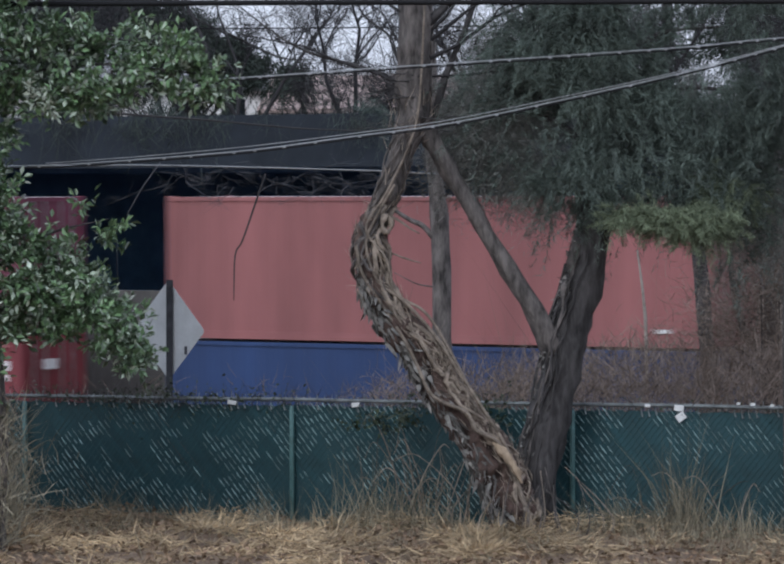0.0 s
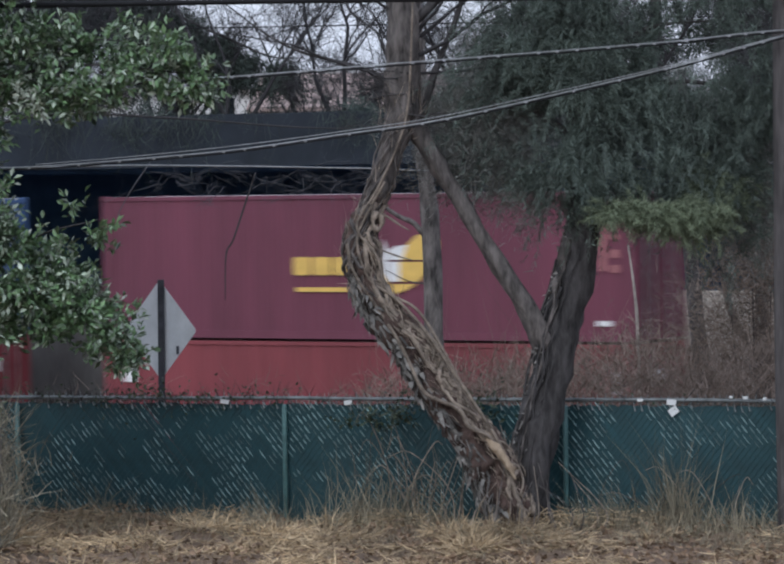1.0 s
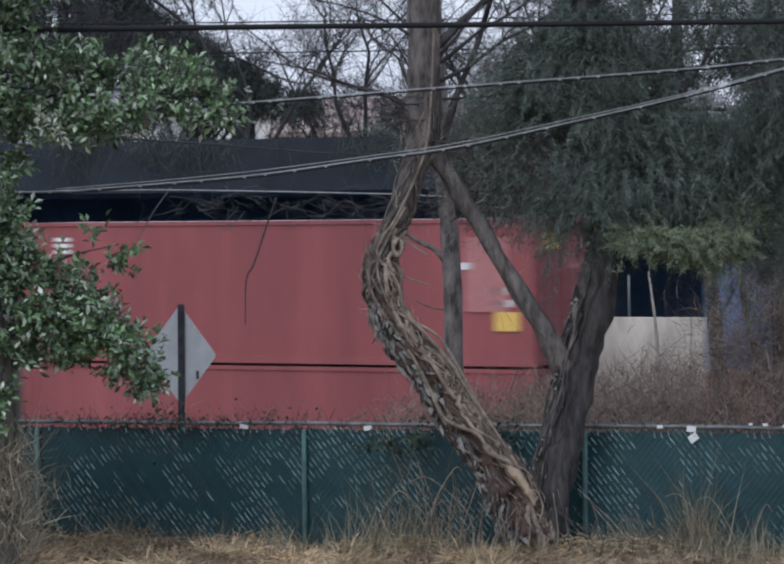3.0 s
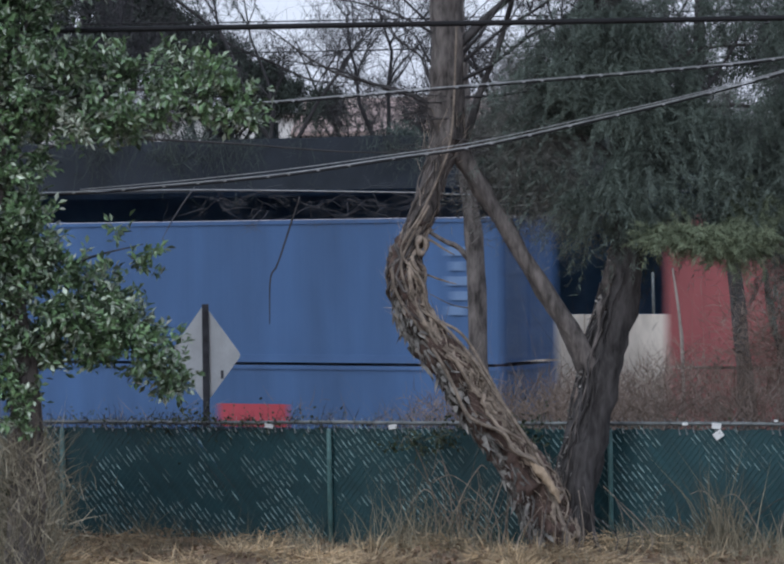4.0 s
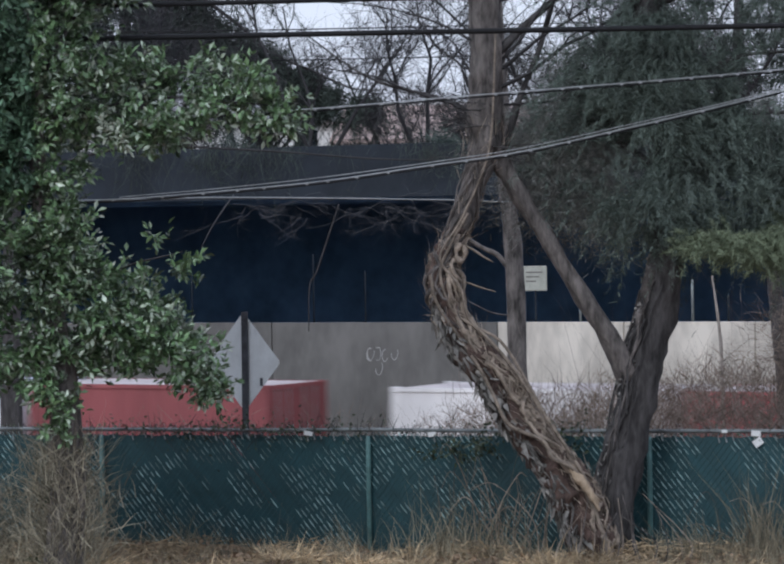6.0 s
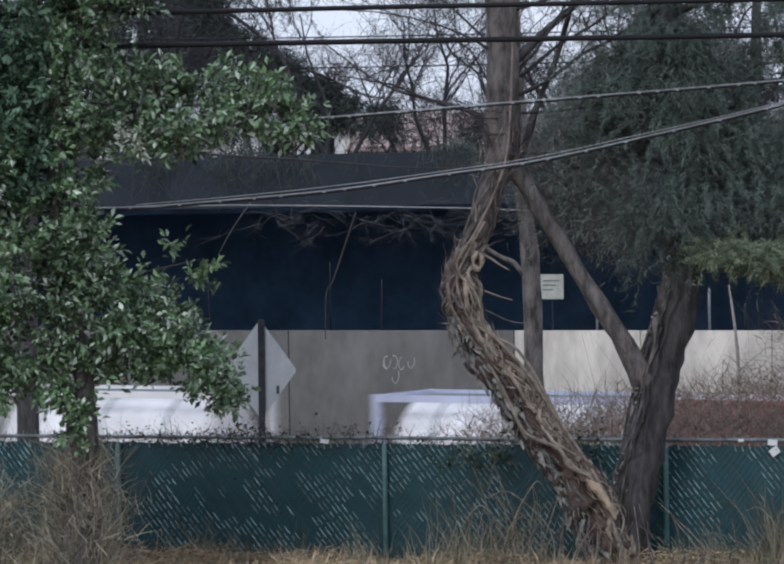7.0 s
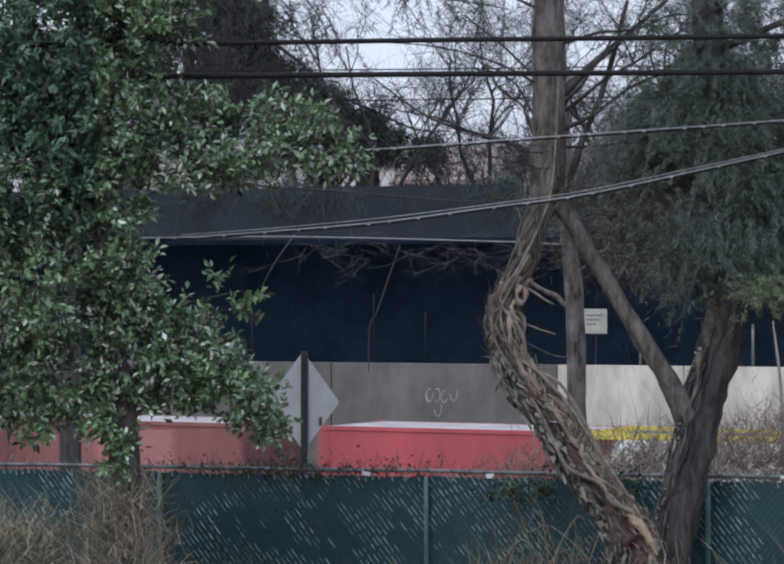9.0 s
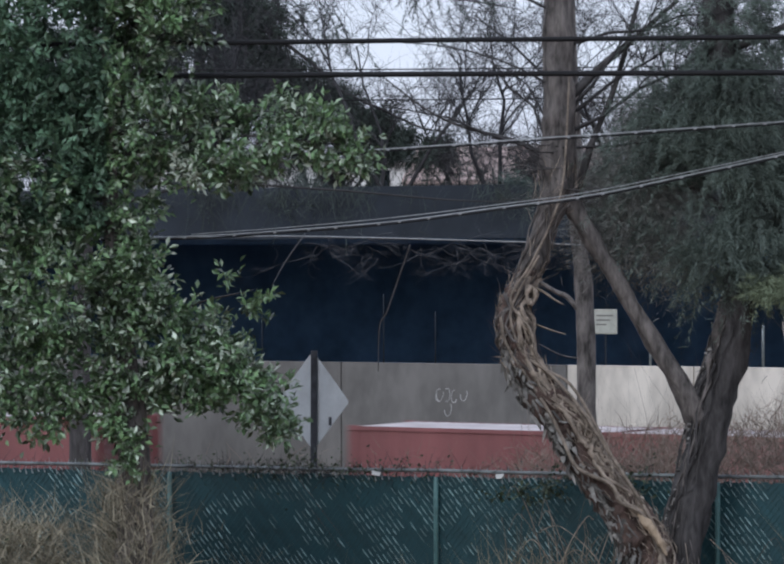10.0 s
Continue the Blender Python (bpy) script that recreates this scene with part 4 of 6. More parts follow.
def needle_mass(blobs, per, g, length, width, droop=0.5, per_hub=60, stray=0.14):
    R, D, L, Wd = [], [], [], []
    for x, y, z, rx, ry, rz in blobs:
        n = int(per * (rx * rz) ** 0.9 * 4)
        k = max(5, n // per_hub)
        d = unit(g.normal(size=(k, 3)))
        hubs = np.array((x, y, z)) + d * (g.uniform(0.1, 1.0, (k, 1)) ** 0.6) * np.array((rx, ry, rz))
        axis = unit(np.stack([d[:, 0], d[:, 1], np.full(k, -droop)], 1) + g.normal(0, 0.4, (k, 3)))
        pick = g.integers(0, k, n)
        s = g.uniform(-0.5, 0.5, (n, 1))
        R.append(hubs[pick] + axis[pick] * s * length * 5 + g.normal(0, stray * 0.3, (n, 3)))
        D.append(unit(axis[pick] + g.normal(0, 0.55, (n, 3))))
        L.append(g.uniform(0.6, 1.3, n) * length)
        Wd.append(g.uniform(0.7, 1.3, n) * width)
    return np.concatenate(R), np.concatenate(D), np.concatenate(L), np.concatenate(Wd)


def fronds(blobs, per, g, reach, needles, length, width, droop=0.5):
    """Drooping sprays: needles set along many bowed shoots inside ellipsoids."""
    R, D, L, Wd = [], [], [], []
    for x, y, z, rx, ry, rz in blobs:
        k = max(4, int(per * rx * rz * 4))
        d = unit(g.normal(size=(k, 3)))
        base = np.array((x, y, z)) + d * (g.uniform(0.02, 1.0, (k, 1)) ** 0.45) * np.array((rx, ry, rz))
        keep = thin_out(base, 1.3, -0.2, 3)
        base, k = base[keep], int(keep.sum())
        if not k:
            continue
        way = unit(np.stack([g.normal(0, 1, k), g.normal(0, 0.6, k), g.normal(-0.35, 0.35, k)], 1))
        long = reach * g.uniform(0.5, 1.3, k)
        pick = np.repeat(np.arange(k), needles)
        s = g.random((len(pick), 1))
        fall = np.array((0, 0, -droop))
        at = base[pick] + (way[pick] * s + fall * s * s) * long[pick][:, None]
        along = unit(way[pick] + fall * 2 * s)
        R.append(at + g.normal(0, 0.012, at.shape))
        D.append(unit(along * 0.8 + g.normal(0, 0.5, at.shape)))
        L.append(g.uniform(0.6, 1.3, len(pick)) * length)
        Wd.append(g.uniform(0.7, 1.3, len(pick)) * width)
    return np.concatenate(R), np.concatenate(D), np.concatenate(L), np.concatenate(Wd)


def build_conifer():
    tree = thing("drooping_conifer", pose(0, 0, 0), "dark forked conifer with drooping soft needles by the fence", "tree")
    g = np.random.default_rng(8)
    Y = 35.2
    right = [(1.95, Y, -0.3, 0.3), (1.9, Y, 0.3, 0.235), (1.98, Y, 0.9, 0.21), (2.1, Y, 1.4, 0.2), (2.22, Y, 2.0, 0.205), (2.36, Y, 2.5, 0.2), (2.47, Y, 3.0, 0.175), (2.52, Y, 3.7, 0.165), (2.48, Y, 4.4, 0.16), (2.38, Y, 5.17, 0.15), (2.3, Y, 6.2, 0.14), (2.2, Y, 9.5, 0.06)]
    trunk_part("trunk", right, BARK_DARK, tree, seed=8)
    limb = [(2.12, Y - 0.04, 1.9, 0.14), (1.94, Y - 0.08, 2.24, 0.11), (1.63, Y - 0.1, 2.72, 0.09), (1.27, Y - 0.1, 3.33, 0.085), (0.97, Y - 0.1, 3.84, 0.09), (0.8, Y - 0.1, 4.15, 0.095), (0.7, Y - 0.1, 4.5, 0.08)]
    trunk_part("limb", limb, BARK, tree, 10, seed=5)
    for k, pts in enumerate(([(2.3, Y - 0.08, 2.6, 0.04), (2.27, Y - 0.13, 2.8, 0.06), (2.32, Y - 0.12, 3.0, 0.05)], [(2.2, Y - 0.1, 2.3, 0.03), (2.19, Y - 0.14, 2.5, 0.045), (2.24, Y - 0.1, 2.62, 0.03)])):
        trunk_part("burr", pts, BARK, tree, 7, 0.6, seed=k, n=3)
    rng = random.Random(17)
    rp = smooth_path(right, 5)
    for k in range(12):
        bm = bmesh.new()
        a, r = rng.uniform(-3.4, -1.6), rng.choice((0.006, 0.009, 0.013))
        i0 = rng.randint(0, 16)
        pts = []
        for i in range(i0, min(i0 + rng.randint(10, 26), 42)):
            a += rng.uniform(-0.16, 0.16)
            e = rp[i][3] * 1.08 + r + 0.012 * math.sin(i + k)
            pts.append((rp[i][0] + e * math.cos(a), rp[i][1] + e * math.sin(a), rp[i][2]))
        tube(bm, pts, [r] * len(pts), 5)
        part("vine", bm, BARK_DARK if k % 3 else BARK, tree, smooth=True)
    n = 170
    idx = g.integers(9, 33, n)
    ang = g.normal(-2.75, 0.35, n)
    rad = np.array([rp[i][3] for i in idx]) * g.uniform(1.0, 1.15, n)
    P = np.array([rp[i][:3] for i in idx]) + np.stack([np.cos(ang) * rad, np.sin(ang) * rad, g.uniform(-0.06, 0.06, n)], 1)
    D = unit(np.stack([np.cos(ang), np.sin(ang), g.normal(-0.6, 0.6, n)], 1))
    tagged(part("bark_flake", blades(P, D, g.uniform(0.02, 0.06, n), g.uniform(0.012, 0.035, n), g), BARK_FLAKE, tree, "pale flakes of loose bark"), kind="stuff")
    blobs = []
    for x, z, rx, ry, rz in ((2.45, 4.6, 0.6, 0.5, 0.75), (2.1, 5.3, 0.42, 0.5, 0.45), (3.2, 4.9, 0.9, 0.5, 0.8), (4.3, 5.2, 0.9, 0.5, 0.7), (3.0, 6.3, 1.3, 0.6, 0.6), (2.5, 3.75, 0.5, 0.4, 0.4), (3.3, 4.0, 0.6, 0.5, 0.45),
                             (4.3, 4.1, 0.6, 0.5, 0.45), (4.9, 6.0, 0.9, 0.5, 0.5), (3.2, 8.0, 1.6, 0.7, 1.0), (5.3, 4.6, 0.6, 0.5, 0.8), (2.9, 3.5, 0.3, 0.3, 0.2), (3.7, 3.7, 0.5, 0.4, 0.35), (4.6, 3.6, 0.4, 0.4, 0.3)):
        X, _, Z = at_depth(x, z, Y, 40.0)
        blobs.append((X, Y - 0.05, Z, rx, ry, rz))
    blobs += [(2.5, Y - 0.45, 4.35, 0.4, 0.2, 0.6), (2.35, Y - 0.45, 5.2, 0.4, 0.2, 0.5), (1.75, Y + 0.3, 4.5, 0.45, 0.3, 0.4)]
    R, D, L, Wd = fronds(blobs, 175, g, 0.42, 75, 0.075, 0.0062, 0.7)
    ok = thin_out(R, 1.1, -0.28, 3) & ((R[:, 2] < 5.4) | thin_out(R, 4.2, -0.02, 7))
    R, D, L, Wd = R[ok], D[ok], L[ok], Wd[ok]
    tagged(part("crown", blades(R, D, L, Wd, g, 0.5), NEEDLE, tree), kind="stuff")
    R, D, L, Wd = fronds([(2.45, Y - 0.42, z, 0.32, 0.12, 0.28) for z in (3.8, 4.2, 4.6, 5.0, 5.4)], 420, g, 0.32, 60, 0.07, 0.0062, 0.9)
    tagged(part("veil", blades(R, D, L, Wd, g, 0.5), NEEDLE, tree), kind="stuff")
    R, D, L, Wd = fronds([(3.3, Y, 3.35, 1.3, 0.4, 0.35), (1.5, Y, 4.6, 0.7, 0.4, 0.9), (4.1, Y, 3.0, 0.5, 0.3, 0.5)], 26, g, 0.5, 60, 0.07, 0.0062, 0.5)
    tagged(part("stray_shoot", blades(R, D, L, Wd, g, 0.5), NEEDLE, tree), kind="stuff")
    dead = [(1.15, Y + 0.6, 4.25, 0.4, 0.3, 0.4), (1.3, Y + 0.6, 3.75, 0.35, 0.3, 0.25), (1.95, Y + 0.5, 4.4, 0.45, 0.3, 0.5), (1.55, Y + 0.5, 3.85, 0.45, 0.3, 0.36), (1.5, Y + 0.5, 4.35, 0.45, 0.3, 0.35), (1.7, Y + 0.4, 4.9, 0.35, 0.3, 0.4), (1.95, Y + 0.5, 3.55, 0.35, 0.3, 0.22), (3.9, Y + 0.5, 3.9, 0.45, 0.3, 0.5), (4.2, Y + 0.5, 3.2, 0.35, 0.3, 0.5)]
    R, D, L, Wd = needle_mass(dead, 8200, g, 0.1, 0.0055, 0.4, 50, 0.6)
    tagged(part("dead_bough", blades(R, D, L, Wd, g, 0.6), DEAD_NEEDLE, tree, "grey-brown dead needles and twigs"), kind="stuff")
    low = [(3.05, Y - 0.6, 3.3, 0.42, 0.2, 0.12), (3.5, Y - 0.6, 3.24, 0.36, 0.2, 0.15), (3.8, Y - 0.1, 3.5, 0.28, 0.3, 0.25)]
    R, D, L, Wd = fronds(low, 900, g, 0.3, 70, 0.07, 0.0062, 0.12)
    tagged(part("low_bough", blades(R, D, L, Wd, g, 0.5), NEEDLE_PALE, tree, "yellow-green needles of a low bough"), kind="stuff")
    for k, (z0, x1, y1, z1) in enumerate(((3.15, 3.9, Y - 0.2, 3.25), (4.1, 1.5, Y + 0.3, 4.3), (4.4, 4.2, Y, 4.5), (5.0, 1.6, Y + 0.2, 5.2), (4.8, 3.9, Y, 5.2), (5.8, 4.2, Y, 6.0))):
        trunk_part("bough", [(2.45, Y, z0 - 0.1, 0.045), ((2.45 + x1) / 2, (Y + y1) / 2, (z0 + z1) / 2 + 0.12, 0.026), (x1, y1, z1, 0.007)], BARK_DARK, tree, 7, seed=30 + k)


def grow(rng, base, top, r0, levels, spread, twigs, tree, bm, kids=6, up=0.25):
    """Branches by halving: fills bm with tapering limbs and twigs with thin strips."""
    path = [Vector(base)]
    n = 5
    axis = Vector(top) - Vector(base)
    side = Vector((rng.uniform(-1, 1), rng.uniform(-1, 1), rng.uniform(-0.3, 0.6))) * axis.length * 0.1
    for i in range(1, n + 1):
        s = i / n
        path.append(Vector(base) + axis * s + side * math.sin(s * 3.0) + Vector((rng.uniform(-1, 1), rng.uniform(-1, 1), rng.uniform(-1, 1))) * axis.length * 0.03)
    tube(bm, path, [r0 * (1 - 0.75 * i / n) for i in range(n + 1)], 6 if r0 > 0.05 else 4, cap=False)
    if levels == 0:
        return
    for k in range(kids):
        s = rng.uniform(0.25, 1.0)
        i = min(n - 1, int(s * n))
        p = path[i].lerp(path[i + 1], s * n - i)
        d = axis.normalized() * rng.uniform(0.25, 0.8) + Vector((rng.uniform(-1, 1), rng.uniform(-0.7, 0.7), rng.uniform(-0.4, 1) * 0.7 + up)) * spread
        length = axis.length * rng.uniform(0.3, 0.55)
        grow(rng, p, p + d.normalized() * length, r0 * (1 - 0.7 * s) * 0.6, levels - 1, spread, twigs, tree, bm, kids, up)


def bare_tree(x, y, h, r, seed, label, levels=3, kids=6, spread=0.9, lean=0.0, material=TWIG):
    rng = random.Random(seed)
    gz = height(x, y)
    tree = thing("bare_tree", pose(x, y, gz), label, "tree", "bare trees")
    bm = bmesh.new()
    tube(bm, [(0, 0, -0.3), (lean * 0.3, 0, h * 0.3), (lean * 0.7, 0.2, h * 0.55)], [r * 1.2, r, r * 0.75], 9, 0.2, seed)
    part("trunk", bm, BARK_DARK, tree, smooth=True)
    for k in range(7):
        bm = bmesh.new()
        s = 0.4 + 0.6 * k / 6
        p = Vector((lean * s * 0.75, 0.2 * s, h * 0.55 * s + h * 0.02))
        a = rng.uniform(0, math.tau)
        d = Vector((math.cos(a) * 0.8, math.sin(a) * 0.5, rng.uniform(0.35, 1.2)))
        grow(rng, p, p + d.normalized() * h * rng.uniform(0.35, 0.5), r * 0.32, levels, spread, 0, tree, bm, kids)
        limb = part("limb", bm, material, tree)
        g = np.random.default_rng(seed * 10 + k)
        co = np.array([v.co[:] for v in limb.data.vertices])
        roots = co[g.integers(len(co) // 4, len(co), 520)]
        d = unit(g.normal(size=(520, 3)) + np.array((0, 0, 0.1)))
        tagged(part("twig", blades(roots, d, g.uniform(0.3, 1.1, 520), g.uniform(0.01, 0.022, 520), g, 1.0), material, limb), kind="stuff")
    return tree


def build_backdrop_trees():
    for k, (x, y, h, lean) in enumerate(((-4.0, 104, 15, 1.0), (0.5, 101, 14, -0.5), (3.6, 106, 16, 0.6), (7.0, 100, 15, -0.6), (11.0, 107, 16, 0.4), (-9.5, 103, 15, 0.3), (-15.0, 108, 15, 0.2), (15.5, 103, 15, -0.5), (2.0, 112, 13, 1.5), (-1.8, 116, 13, 0.8), (5.2, 111, 15, -0.8), (-6.5, 112, 14, 1.2), (8.8, 113, 15, 0.3))):
        bare_tree(x, y, h, 0.24, 40 + k, "tall bare winter tree with dense dark twigs", 3, 5, 1.05, lean)
    g = np.random.default_rng(77)
    for name, spots in (("west", ((-11.2, 9.6, 2.8, 2.4), (-7.6, 9.2, 1.9, 1.1), (-5.0, 8.1, 1.4, 0.5), (-14.5, 8.5, 3.0, 3.0), (-8.5, 11.5, 1.7, 1.5))),
                        ("east", ((9.5, 7.2, 2.4, 1.8), (13.5, 8.0, 2.8, 2.6), (6.2, 6.6, 1.6, 1.0), (8.0, 9.5, 1.6, 1.4), (17.0, 8.0, 2.5, 3.0)))):
        y = 110.0 if name == "west" else 115.0
        x = -9.5 if name == "west" else 10.5
        tree = thing("dark_evergreen", pose(0, 0, 0), "large dark evergreen tree beyond the road deck", "tree", "dark evergreens")
        trunk_part("trunk", [(x, y, BED_Z - 0.2, 0.4), (x, y, 4, 0.32), (x + 0.2, y, 11, 0.15)], BARK_DARK, tree, 10, seed=2)
        R, D, L, Wd = needle_mass([(a, y, b, c, 1.2, d) for a, b, c, d in spots], 1000, g, 0.3, 0.03, 0.8, 40, 0.5)
        ok = thin_out(R, 0.9, -0.28 if name == "west" else -0.06, 2)
        tagged(part("crown", blades(R[ok], D[ok], L[ok], Wd[ok], g, 0.5), NEEDLE_DARK, tree), kind="stuff")

    # a third one, with a long bough that slopes down towards the deck
    tree = thing("dark_evergreen", pose(0, 0, 0), "dark evergreen with a long sloping bough beyond the road deck", "tree", "dark evergreens")
    trunk_part("trunk", [(-8.81, 110.0, BED_Z - 0.2, 0.4), (-8.81, 110.0, 5, 0.34), (-8.61, 110.0, 13, 0.15)], BARK_DARK, tree, 10, seed=6)
    trunk_part("bough", [(-8.81, 110.0, 11.77, 0.09)] + [(-7.81, 109.5, 11.27, 0.07), (-5.75, 109.5, 9.75, 0.059), (-4.81, 109.5, 8.87, 0.048), (-3.38, 109.5, 8.2, 0.037), (-2.11, 109.5, 7.62, 0.026), (-1.0, 109.5, 7.55, 0.015)], BARK_DARK, tree, 8, seed=9)
    trunk_part("bough", [(-8.75, 110.0, 12.4, 0.08), (-6.0, 109.6, 12.2, 0.06), (-3.0, 109.5, 12.0, 0.045), (-0.8, 109.5, 11.7, 0.03), (0.9, 109.5, 11.4, 0.012)], BARK_DARK, tree, 8, seed=12)
    R, D, L, Wd = fronds([(-6.3, 109.6, 11.5, 1.3, 0.6, 0.8), (-5.2, 109.6, 11.0, 0.7, 0.5, 0.7), (-0.4, 109.5, 11.6, 1.1, 0.4, 0.32), (-2.4, 109.5, 12.2, 0.9, 0.4, 0.4)], 9, g, 1.0, 80, 0.2, 0.02, 0.9)
    tagged(part("hanging_spray", blades(R, D, L, Wd, g, 0.5), NEEDLE_DARK, tree), kind="stuff")
    # ragged sprays that hang over the pale house
    R, D, L, Wd = fronds([(-6.6, 109.4, 7.0, 2.2, 0.5, 0.5), (-3.4, 109.4, 6.5, 1.6, 0.4, 0.4), (-0.8, 109.4, 6.2, 1.0, 0.4, 0.25), (-2.7, 109.4, 6.9, 0.5, 0.3, 0.5)], 5.5, g, 1.1, 110, 0.2, 0.022, 1.2)
    tagged(part("hanging_spray", blades(R, D, L, Wd, g, 0.5), NEEDLE_DARK, tree), kind="stuff")
    R, D, L, Wd = needle_mass([(-7.85, 110.0, 10.99, 1.21, 0.8, 1.13), (-7.7, 110.0, 9.4, 1.61, 0.8, 0.9), (-6.27, 110.0, 8.8, 1.45, 0.8, 0.85), (-4.99, 110.0, 8.1, 1.21, 0.8, 0.75), (-3.72, 110.0, 7.6, 1.05, 0.8, 0.6), (-2.61, 110.0, 7.1, 0.89, 0.8, 0.45), (-1.57, 110.0, 6.9, 0.73, 0.8, 0.3), (-9.67, 110.0, 8.0, 0.97, 0.8, 0.81)], 2600, g, 0.24, 0.026, 0.9, 45, 0.5)
    ok = thin_out(R, 1.0, -0.34, 6)
    tagged(part("crown", blades(R[ok], D[ok], L[ok], Wd[ok], g, 0.5), NEEDLE_DARK, tree), kind="stuff")


def build_deck_growth():
    g = np.random.default_rng(55)
    sw, cw = math.sin(radians(WALL_TURN)), math.cos(radians(WALL_TURN))
    rng = random.Random(9)
    for k in range(16):
        if k in (3, 5, 6, 8, 9):
            continue
        u, v = -12.5 + k * 1.65 + rng.uniform(-0.4, 0.4), 1.5 + rng.uniform(0, 1.5)
        x, y = u * cw + v * sw, WALL_Y - u * sw + v * cw
        shrub = thing("evergreen_shrub", pose(x, y, 5.15), "dark scrubby evergreen shrub on the edge of the road deck", "shrub", "shrubs on the deck")
        h = rng.uniform(0.5, 1.0) if not -7 < x < 4.5 else rng.uniform(0.12, 0.42)
        trunk_part("stem", [(0, 0, -0.02, 0.05), (0.05, 0, h * 0.5, 0.035), (0.1, 0, h, 0.015)], BARK_DARK, shrub, 6, seed=k)
        R, D, L, Wd = needle_mass([(0, 0, h * 0.5, 0.42, 0.5, h * 0.6), (0.35, -1.4, -0.15, 0.6, 0.2, 0.3)], 620, g, 0.2, 0.022, 0.7, 30, 0.4)
        tagged(part("foliage", blades(R, D, L, Wd, g, 0.6), NEEDLE_DARK if k % 3 else DEAD_NEEDLE, shrub), kind="stuff")


def build_fascia_creeper():
    g = np.random.default_rng(66)
    sw, cw = math.sin(radians(WALL_TURN)), math.cos(radians(WALL_TURN))
    n = 5200
    u = g.uniform(-13, 13, n)
    v = -0.1 - g.uniform(0, 0.25, n)
    z = 5.25 - g.exponential(0.25, n)
    R = np.stack([u * cw + v * sw, WALL_Y - u * sw + v * cw, z], 1)
    D = unit(g.normal(0, 0.55, (n, 3)) + np.array((0, 0, -0.8)))
    keep = g.random(n) < 0.5 + 0.45 * np.sin(u * 0.9 + np.sin(u * 2.3))
    tagged(part("hanging_creeper", blades(R[keep], D[keep], g.uniform(0.2, 0.8, n)[keep], g.uniform(0.006, 0.012, n)[keep], g, 0.9), NEEDLE_DARK), "bare dark creeper hanging over the edge of the road deck", "creeper", kind="stuff")


def build_house():
    y, x0, x1 = 130.0, -3.4, 4.7
    house = thing("house", pose(0, y, 0), "house with a brown shingle roof beyond the trees", "house")
    bm = bmesh.new()
    box(bm, x0 + 0.3, x1 - 0.3, 0, 9, BED_Z - 0.2, 6.55)
    part("wall", bm, SIDING, house)
    bm = bmesh.new()
    v = [bm.verts.new(p) for p in ((x0, -0.4, 6.45), (x1, -0.4, 6.45), (x1 - 0.5, 4.5, 7.85), (x0 + 0.5, 4.5, 7.85), (x0, 9.4, 6.45), (x1, 9.4, 6.45),
                                   (x0, -0.4, 6.3), (x1, -0.4, 6.3), (x0, 9.4, 6.3), (x1, 9.4, 6.3))]
    for f in ((0, 1, 2, 3), (3, 2, 5, 4), (0, 3, 4), (1, 5, 2), (6, 7, 1, 0), (7, 9, 5, 1), (9, 8, 4, 5), (8, 6, 0, 4), (6, 8, 9, 7)):
        bm.faces.new([v[i] for i in f])
    roof = part("roof", bm, ROOF_BROWN, house)
    bm = bmesh.new()
    tube(bm, [(x0 + 0.5, 4.5, 7.88), (x1 - 0.5, 4.5, 7.88)], [0.07, 0.07], 6)
    part("ridge", bm, SIDING, roof)
    for x in (-1.8, 0.6, 3.0):
        bm = bmesh.new()
        box(bm, x - 0.5, x + 0.5, -0.05, 0.02, 4.2, 5.6)
        part("window", bm, GLASS_DARK, house)


def build_pale_house():
    y, x0, x1 = 133.0, -14.5, -3.0
    house = thing("house", pose(0, y, 0), "long low pale-sided house beyond the dark evergreens", "house")
    bm = bmesh.new()
    box(bm, x0 + 0.3, x1 - 0.3, 0, 8, BED_Z - 0.2, 7.35)
    part("wall", bm, SIDING, house)
    bm = bmesh.new()
    v = [bm.verts.new(p) for p in ((x0, -0.4, 7.3), (x1, -0.4, 7.3), (x1, 4, 8.6), (x0, 4, 8.6), (x1, 8.4, 7.3), (x0, 8.4, 7.3), (x0, -0.4, 7.2), (x1, -0.4, 7.2), (x1, 8.4, 7.2), (x0, 8.4, 7.2))]
    for f in ((0, 1, 2, 3), (3, 2, 4, 5), (6, 7, 1, 0), (7, 8, 4, 2, 1), (8, 9, 5, 4), (9, 6, 0, 3, 5), (6, 9, 8, 7)):
        bm.faces.new([v[i] for i in f])
    part("roof", bm, ROOF_GREY, house)
    for x in (-12.0, -9.4, -6.1, -4.4):
        bm = bmesh.new()
        box(bm, x - 0.45, x + 0.45, -0.05, 0.02, 5.2, 6.9)
        part("window", bm, GLASS_DARK, house)


